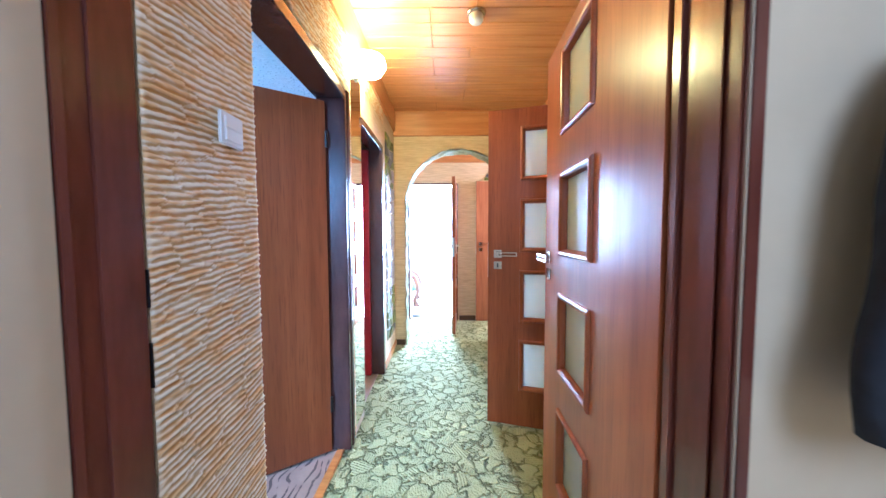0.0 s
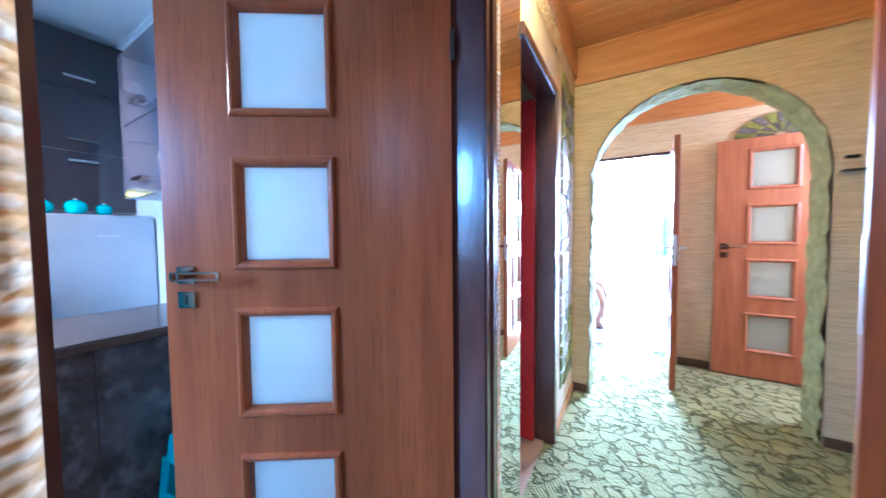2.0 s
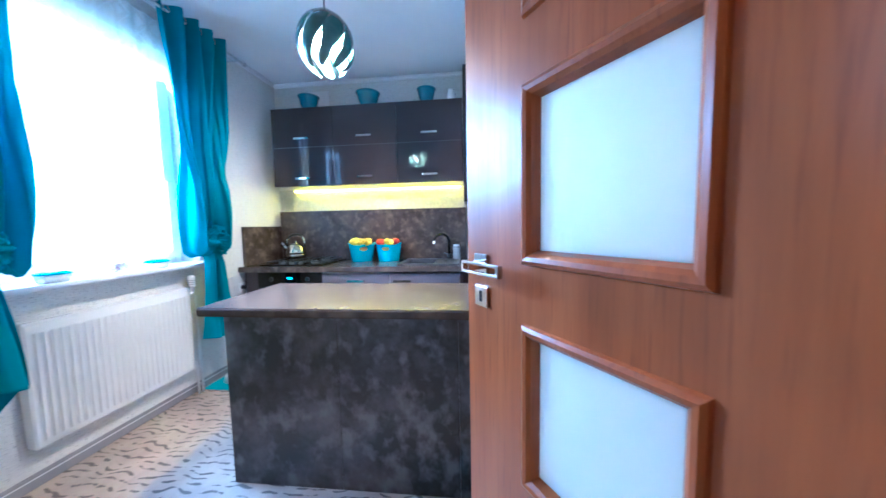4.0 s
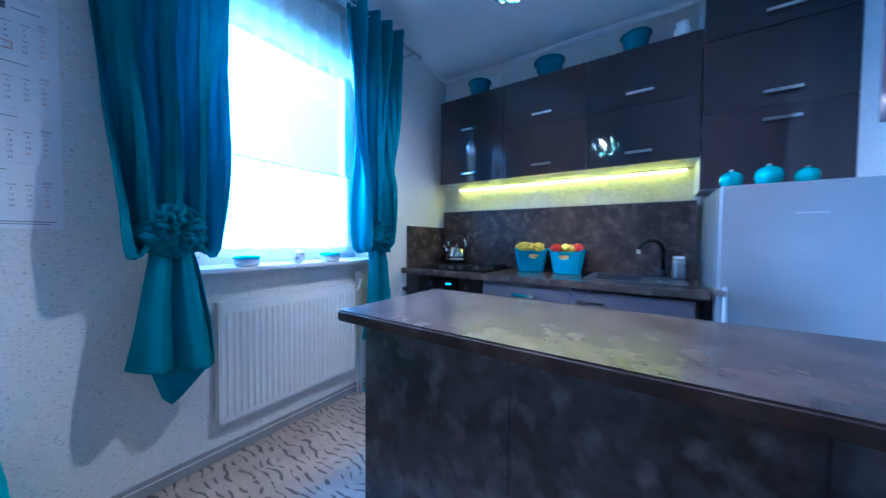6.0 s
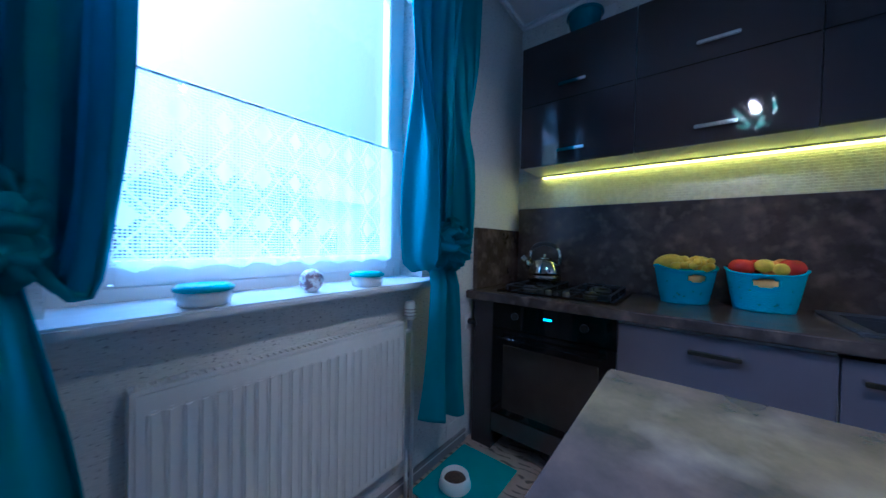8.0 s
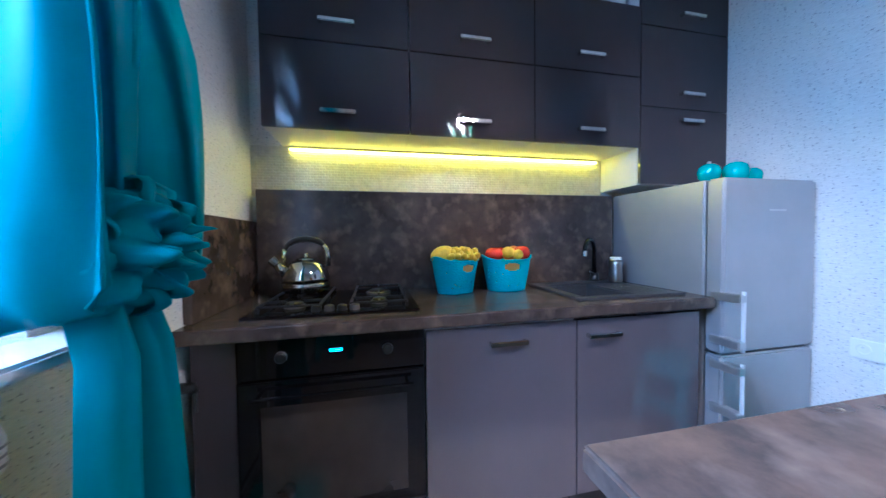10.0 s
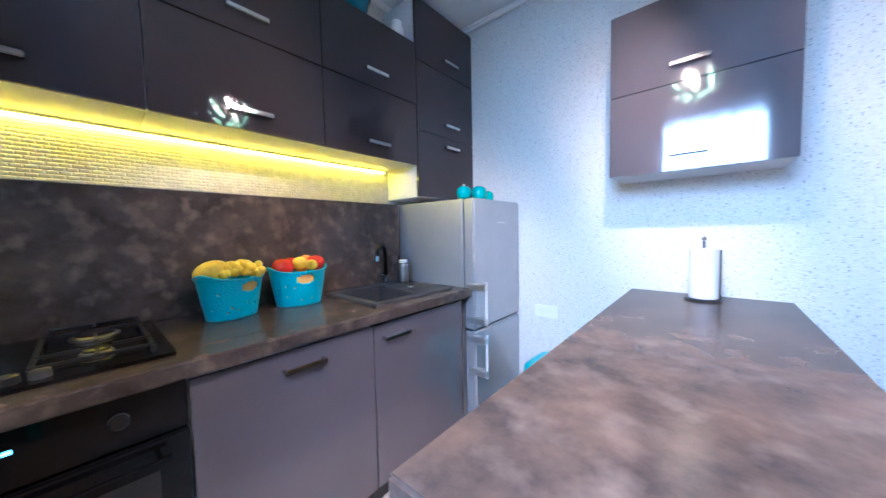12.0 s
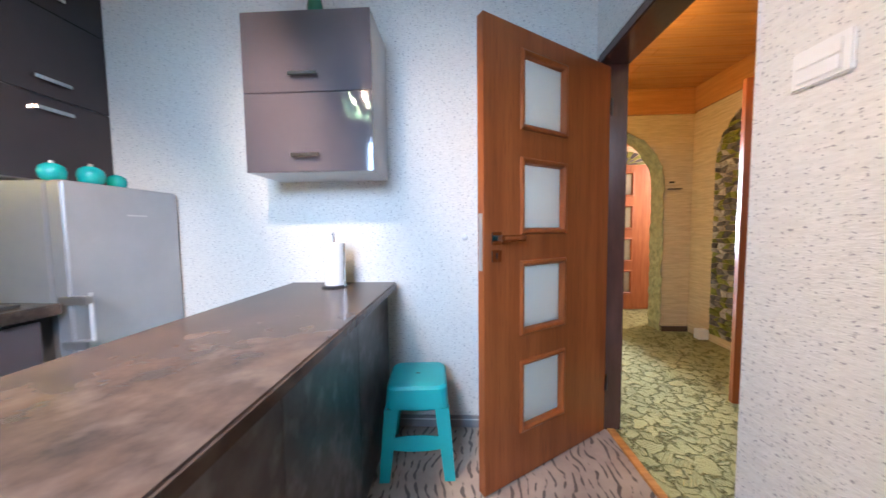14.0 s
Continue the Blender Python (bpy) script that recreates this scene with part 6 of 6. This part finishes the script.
def stone_panel(parent, x, side, y0, y1, z0, z1, round_top, seed, size, weights):
    """Uneven flat stones on a crooked lattice on a wall that faces side along x; each is a part."""
    rng = random.Random(seed)
    r = (y1 - y0) / 2
    ny, nz = max(2, round((y1 - y0) / (size * 1.25))), max(2, round((z1 - z0) / size))
    P = {}
    for i in range(ny + 1):
        for k in range(nz + 1):
            jy = 0 if i in (0, ny) else rng.uniform(-0.34, 0.34) * size * 1.25 + (0.3 * size if k % 2 else -0.3 * size)
            jz = 0 if k in (0, nz) else rng.uniform(-0.36, 0.36) * size
            py, pz = (y0 + (y1 - y0) * i / ny + jy, z0 + (z1 - z0) * k / nz + jz)
            if round_top and pz > z1 - r:
                out = math.hypot(py - (y0 + y1) / 2, pz - (z1 - r)) / r
                if out > 1:
                    py, pz = (y0 + y1) / 2 + (py - (y0 + y1) / 2) / out, z1 - r + (pz - (z1 - r)) / out
            P[i, k] = (py, pz)
    for i in range(ny):
        for k in range(nz):
            base = [P[i, k], P[i + 1, k], P[i + 1, k + 1], P[i, k + 1]]
            cy, cz = sum(p for p, q in base) / 4, sum(q for p, q in base) / 4
            if round_top and (cy < 3.60 or (cz > z1 - r and math.hypot(cy - (y0 + y1) / 2, cz - (z1 - r)) > r - 0.006)):
                continue
            th = rng.uniform(0.006, 0.016)
            bm = bmesh.new()
            lo = [bm.verts.new((x, cy + (p - cy) * 0.95, cz + (q - cz) * 0.95)) for p, q in base]
            hi = [bm.verts.new((x + side * th, cy + (p - cy) * 0.80, cz + (q - cz) * 0.80)) for p, q in base]
            for n_ in range(4):
                bm.faces.new((lo[n_], lo[(n_ + 1) % 4], hi[(n_ + 1) % 4], hi[n_]))
            bm.faces.new(hi)
            part("stone", bm, rng.choices(SLAB, weights)[0], parent)


np_ = thing("arched_stone_panel", (HX1, 3.70, 0.08), "arched panel of black, olive and pale stones on the wall", "stone panel", kind="structure")
stone_panel(np_, HX1, -1, 3.02, 4.09, 0.08, 2.32, True, 4, 0.052, (5, 4, 4))
np_ = thing("stone_strip", (HX0, 4.05, 0.2), "pale and green stone facing on the plaster wall", "stone panel", kind="structure")
stone_panel(np_, HX0, 1, 3.86, 4.32, 0.22, 0.72, False, 6, 0.11, (1, 5, 2))
stone_panel(np_, HX0, 1, 3.86, 4.32, 0.72, 1.78, False, 7, 0.13, (0.3, 0.5, 8))
stone_panel(np_, HX0, 1, 3.86, 4.32, 1.78, 2.28, False, 8, 0.11, (4, 3, 2))
fan = thing("stone_fan", (1.5, FAR_Y - 0.16, 2.06), "half-round dark stone decoration over the door", "stone panel", kind="structure")
for i in range(11):
    a0, a1 = math.pi * i / 11, math.pi * (i + 1) / 11
    for r0, r1 in ((0.04, 0.16), (0.165, 0.30)):
        bm = bmesh.new()
        pts = [(1.42 + r * math.cos(a), 2.06 + 0.62 * r * math.sin(a)) for r, a in ((r0, a0 + 0.02), (r1, a0 + 0.02), (r1, a1 - 0.02), (r0, a1 - 0.02))]
        f0 = [bm.verts.new((p, FAR_Y - 0.161, q)) for p, q in pts]
        f1 = [bm.verts.new((p, FAR_Y - 0.175, q)) for p, q in pts]
        bm.faces.new(f1)
        for k in range(4):
            bm.faces.new((f0[k], f0[(k + 1) % 4], f1[(k + 1) % 4], f1[k]))
        part("stone", bm, SLAB[(i + (r0 > 0.1)) % 2], fan)
HB = material("brown_hall_skirting", (0.10, 0.06, 0.035), 0.5)
structure("baseboard", box(HX0, 0.083, HY1 - 0.014, HY1, 0, 0.06, 0.003), HB, "low brown skirting", "skirting")
structure("baseboard", box(1.337, HX1, HY1 - 0.014, HY1, 0, 0.06, 0.003), HB, "low brown skirting", "skirting")
structure("baseboard", box(HX0, HX0 + 0.014, 3.70, HY1 - 0.016, 0, 0.06, 0.003), PLANK_Y, "low wooden skirting", "skirting")
structure("baseboard", box(0.76, 1.0, FAR_Y - 0.176, FAR_Y - 0.16, 0, 0.07, 0.003), HB, "low brown skirting", "skirting")
sh = thing("key_shelf", (1.43, HY1, 1.60), "small dark wall shelf with hooks beside the arch", "shelf")
part("board", box(1.36, 1.49, HY1 - 0.05, HY1, 1.585, 1.593, 0.002), BLACK_MATT, sh)
part("rail", box(1.375, 1.425, HY1 - 0.02, HY1, 1.655, 1.672, 0.002), BLACK_MATT, sh)
ex = thing("junction_box", (1.57, 4.10, 0.0), "small white socket box on the skirting", "socket")
part("case", box(1.50, 1.60, 4.06, 4.14, 0.02, 0.12, 0.006), WHITE_PLASTIC, ex)
part("lid", box(1.497, 1.50, 4.07, 4.13, 0.03, 0.11, 0.002), WHITE_PLASTIC, ex)

# rough plaster beside the kitchen door, modelled stroke by stroke
ROUGH = bpy.data.materials.new("rough_cream_plaster")
ROUGH.use_nodes = True
rn = ROUGH.node_tree
rb = rn.nodes["Principled BSDF"]
rb.inputs["Roughness"].default_value = 0.8
rb.inputs["Specular IOR Level"].default_value = 0.25
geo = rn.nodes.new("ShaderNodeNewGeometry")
# colour follows pointiness: tan in the hollows, cream on the ridges
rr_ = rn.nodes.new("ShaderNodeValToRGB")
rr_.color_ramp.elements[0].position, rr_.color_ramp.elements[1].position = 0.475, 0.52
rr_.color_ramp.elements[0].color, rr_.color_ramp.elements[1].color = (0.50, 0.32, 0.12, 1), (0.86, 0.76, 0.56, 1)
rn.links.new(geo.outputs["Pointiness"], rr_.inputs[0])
st = rn.nodes.new("ShaderNodeTexNoise")
st.inputs["Scale"].default_value = 13
tc = rn.nodes.new("ShaderNodeTexCoord")
smap = rn.nodes.new("ShaderNodeMapping")
smap.inputs["Scale"].default_value = (1, 1, 4.5)
rn.links.new(tc.outputs["Object"], smap.inputs[0])
rn.links.new(smap.outputs[0], st.inputs["Vector"])
sr = rn.nodes.new("ShaderNodeValToRGB")
sr.color_ramp.elements[0].position, sr.color_ramp.elements[1].position = 0.46, 0.60
sr.color_ramp.elements[0].color, sr.color_ramp.elements[1].color = (1, 1, 1, 1), (0.93, 0.72, 0.44, 1)
rn.links.new(st.outputs[0], sr.inputs[0])
mxr = rn.nodes.new("ShaderNodeMix")
mxr.data_type, mxr.blend_type = "RGBA", "MULTIPLY"
mxr.inputs[0].default_value = 1
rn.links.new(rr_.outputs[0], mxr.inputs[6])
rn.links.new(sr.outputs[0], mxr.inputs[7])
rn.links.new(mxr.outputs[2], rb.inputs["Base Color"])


def rough_patch(y0, y1, z0, z1, x, step, name="wall_rough_plaster"):
    ny, nz = int((y1 - y0) / step), int((z1 - z0) / step)
    verts, faces = [], []
    for i in range(ny + 1):
        y = y0 + (y1 - y0) * i / ny
        for k in range(nz + 1):
            z = z0 + (z1 - z0) * k / nz
            knife = math.floor(y * 10 + 1.6 * noise.noise((z * 6, 7, 3)) + 0.6 * noise.noise((z * 31, y * 3, 8)))
            ph = z / 0.0165 - 0.12 * y / 0.0165 + 0.55 * noise.noise((y * 5, z * 6, 2)) + 0.16 * noise.noise((y * 18, z * 16, 5)) + 0.55 * noise.cell((knife * 1.37, math.floor(z * 9) * 2.1, 4))
            cellv = noise.cell((y * 11 + 0.4 * math.floor(ph), math.floor(ph) * 1.7, 0))
            fr_ = ph - math.floor(ph)
            prof = (fr_ ** 1.6) if fr_ < 0.82 else (1 - (fr_ - 0.82) / 0.18) * 0.728
            amp_ = 0.0035 + 0.0085 * abs(cellv) + 0.0022 * noise.noise((y * 16, z * 40, 9))
            edge_ = min(1, (y1 - y) / 0.008, (y - y0) / 0.008 + 0.4)
            verts.append((x + max(0.0005, prof * amp_ + 0.003 + 0.0010 * noise.noise((y * 50, z * 70, 1))) * edge_, y, z))
    for i in range(ny):
        for k in range(nz):
            a = i * (nz + 1) + k
            faces.append((a, a + nz + 1, a + nz + 2, a + 1))
    me = bpy.data.meshes.new(name)
    me.from_pydata(verts, [], faces)
    smooth(me, True)
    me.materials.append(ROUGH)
    return tagged(new(name, me), "cream and tan rough plaster with raised horizontal strokes", "wall", "", "structure")


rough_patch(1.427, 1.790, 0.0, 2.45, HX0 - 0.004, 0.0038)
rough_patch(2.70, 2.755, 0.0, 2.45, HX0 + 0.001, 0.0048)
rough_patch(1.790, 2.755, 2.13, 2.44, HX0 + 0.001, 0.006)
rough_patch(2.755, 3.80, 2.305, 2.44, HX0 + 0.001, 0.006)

# coat on a hook in the first room
COAT = material("dark_cloth", (0.02, 0.022, 0.03), 0.9, second=(0.012, 0.013, 0.018), scale=30, bump=0.2)
ct = thing("hanging_bag", (1.22, 1.20, 1.04), "dark cloth bag hanging on the white wall", "bag")
bm = bmesh.new()
R_ = []
for j in range(15):
    v = j / 14
    zz = 1.56 - 0.52 * v
    hw = 0.07 + 0.09 * min(1, v * 2.2) + 0.015 * math.sin(v * 9)
    R_.append([bm.verts.new((1.22 + hw * math.cos(6.2832 * i / 24), 1.195 + 0.06 * math.sin(6.2832 * i / 24) * (1 + 0.2 * math.sin(i * 1.9 + v * 4)), zz)) for i in range(24)])
for a, c in zip(R_, R_[1:]):
    for i in range(24):
        bm.faces.new((a[i], a[(i + 1) % 24], c[(i + 1) % 24], c[i]))
bm.faces.new(R_[0])
bm.faces.new(R_[-1][::-1])
part("body", bm, COAT, ct, soft=True)
part("hook", tube([(1.22, 1.296, 1.64), (1.22, 1.215, 1.64), (1.22, 1.20, 1.55)], 0.008), STEEL, ct)

# ---- living room ----
w2 = thing("window_2", (0.8, 9.27, 0.55), "wide white window at the end of the living room", "window", kind="structure")
for x in (-0.6, 0.77, 2.13):
    part("post", box(x, x + 0.07, 9.24, 9.31, 0.55, 2.5, 0.005), WHITE_PLASTIC, w2)
for a, c in ((-0.53, 0.77), (0.84, 2.13)):
    part("rail", box(a, c, 9.24, 9.31, 0.55, 0.62, 0.005), WHITE_PLASTIC, w2)
    part("rail", box(a, c, 9.24, 9.31, 2.43, 2.5, 0.005), WHITE_PLASTIC, w2)
    pn = part("pane", box(a, c, 9.27, 9.276, 0.62, 2.43), GLASS, w2)
    pn.visible_shadow = False
LC = material("pale_blue_curtain", (0.28, 0.39, 0.46), 0.7, second=(0.20, 0.30, 0.37), scale=6)
lc = thing("living_room_curtain", (1.08, 8.96, 0.81), "short pale blue curtain beside the living room window", "curtain")
bm = bmesh.new()
R_ = []
for i in range(61):
    u = i / 60
    R_.append([bm.verts.new((0.77 + 0.62 * u, 8.96 + 0.035 * math.sin(u * 30), z_)) for z_ in (0.81, 2.6)])
for a, c in zip(R_, R_[1:]):
    bm.faces.new((a[0], c[0], c[1], a[1]))
part("cloth", bm, LC, lc, soft=True).modifiers.new("thickness", "SOLIDIFY").thickness = 0.004
BROWN = material("brown_carved_wood", (0.16, 0.07, 0.035), 0.35, second=(0.10, 0.04, 0.02), scale=9, stretch=(2, 2, 0.5))
ar = thing("armchair", (-0.05, 6.55, 0), "armchair with curved brown wooden arms and pale seat", "armchair")
for y in (6.33, 6.85):
    s_ = [(0.03, y, 0.02), (0.00, y, 0.10), (0.05, y, 0.22), (0.06, y, 0.36), (0.01, y, 0.50), (-0.10, y, 0.58), (-0.30, y, 0.60), (-0.48, y, 0.57)]
    part("arm", tube(s_, [0.055, 0.042, 0.038, 0.042, 0.048, 0.040, 0.036, 0.036], 10), BROWN, ar, "curved dark wooden arm", soft=True)
part("seat", box(-0.50, 0.0, 6.37, 6.81, 0.20, 0.42, 0.05, seg=4), LC, ar, "pale cushion", soft=True)
part("back", box(-0.60, -0.45, 6.37, 6.81, 0.25, 0.95, 0.05, seg=4), LC, ar, soft=True)
part("foot", box(-0.02, 0.10, 6.29, 6.37, 0.0, 0.03, 0.01), BROWN, ar)
ln = thing("living_room_net", (0.8, 9.15, 0.1), "white sheer net across the living room window", "net curtain")
part("net", net_sheet(-0.75, 2.35, 9.14, 0.08, 2.62, 30, 0.02, 0.0), lace("white_sheer", 0.005, 0.62, False), ln, soft=True)
structure("threshold", box(-0.02, 0.78, 5.655, 5.700, 0.0, 0.012, 0.004), HB, "brown threshold strip at the living room door", "threshold")
structure("baseboard", box(-1.6, 3.2, 9.17, 9.2, 0, 0.1, 0.005), WHITE_PLASTIC, "white skirting", "skirting")

# ---- outside the kitchen window ----
GRASS = material("dull_grass", (0.10, 0.13, 0.05), 0.95, second=(0.06, 0.09, 0.03), scale=1.5)
structure("ground", box(-400, 400, -400, 400, -1.3, -1.1), GRASS, "dull green ground outside", "ground")
hs = thing("house", (-6.5, -17, -1.1), "pale house with a red roof across the road", "house")
part("wall", box(-13, -1.5, -21, -15, -1.1, 3.4), material("pale_render", (0.62, 0.60, 0.55), 0.85), hs)
rf = bmesh.new()
for x in (-13.3, -1.2):
    rf.verts.new((x, -21.4, 3.4)); rf.verts.new((x, -14.6, 3.4)); rf.verts.new((x, -18, 5.8))
rf.verts.ensure_lookup_table()
V = rf.verts
for ids in ((0, 1, 2), (3, 5, 4), (0, 3, 4, 1), (1, 4, 5, 2), (2, 5, 3, 0)):
    rf.faces.new([V[i] for i in ids])
part("roof", rf, material("red_tiles", (0.35, 0.12, 0.08), 0.8), hs)
for x in (-11.5, -8.5, -5.5, -3.2):
    pw = part("window", box(x, x + 1.1, -15.02, -14.97, 0.4, 1.9), BLACK_GLASS, hs)
    part("frame", box(x - 0.06, x + 1.16, -15.01, -14.98, 0.34, 1.96), WHITE_PLASTIC, pw)
LEAF = material("dark_leaves", (0.05, 0.09, 0.03), 0.8, second=(0.03, 0.06, 0.02), scale=3)
for x, y, hgt, seed in ((-3.2, -8.5, 3.6, 1), (-6.3, -10.5, 4.4, 2), (-0.5, -11, 4.0, 3)):
    tr = thing("tree", (x, y, -1.1), "small leafy garden tree outside the window", "tree", "garden trees")
    part("trunk", tube([(x, y, -1.1), (x + 0.05, y, 0.2), (x, y + 0.05, hgt * 0.5)], [0.12, 0.09, 0.04], 8), BROWN, tr, soft=True)
    rng = random.Random(seed)
    vs, fs = [], []
    for i in range(1500):
        d = Vector((rng.gauss(0, 1), rng.gauss(0, 1), rng.gauss(0, 1))).normalized() * (rng.random() ** 0.4)
        c_ = Vector((x + d.x * 1.2, y + d.y * 1.2, hgt * 0.5 + d.z * hgt * 0.38)) + Vector((0.25 * math.sin(d.z * 7), 0, 0))
        e1 = Vector((rng.gauss(0, 1), rng.gauss(0, 1), rng.gauss(0, 1))).normalized() * 0.09
        e2 = e1.cross(Vector((rng.gauss(0, 1), rng.gauss(0, 1), rng.gauss(0, 1)))).normalized() * 0.05
        n_ = len(vs)
        vs += [c_ - e1, c_ + e2, c_ + e1, c_ - e2]
        fs.append((n_, n_ + 1, n_ + 2, n_ + 3))
    me = bpy.data.meshes.new("crown")
    me.from_pydata([tuple(v) for v in vs], [], fs)
    me.materials.append(LEAF)
    ob = new("crown", me)
    ob.parent = tr
    ob.matrix_parent_inverse = basis(tr).inverted()
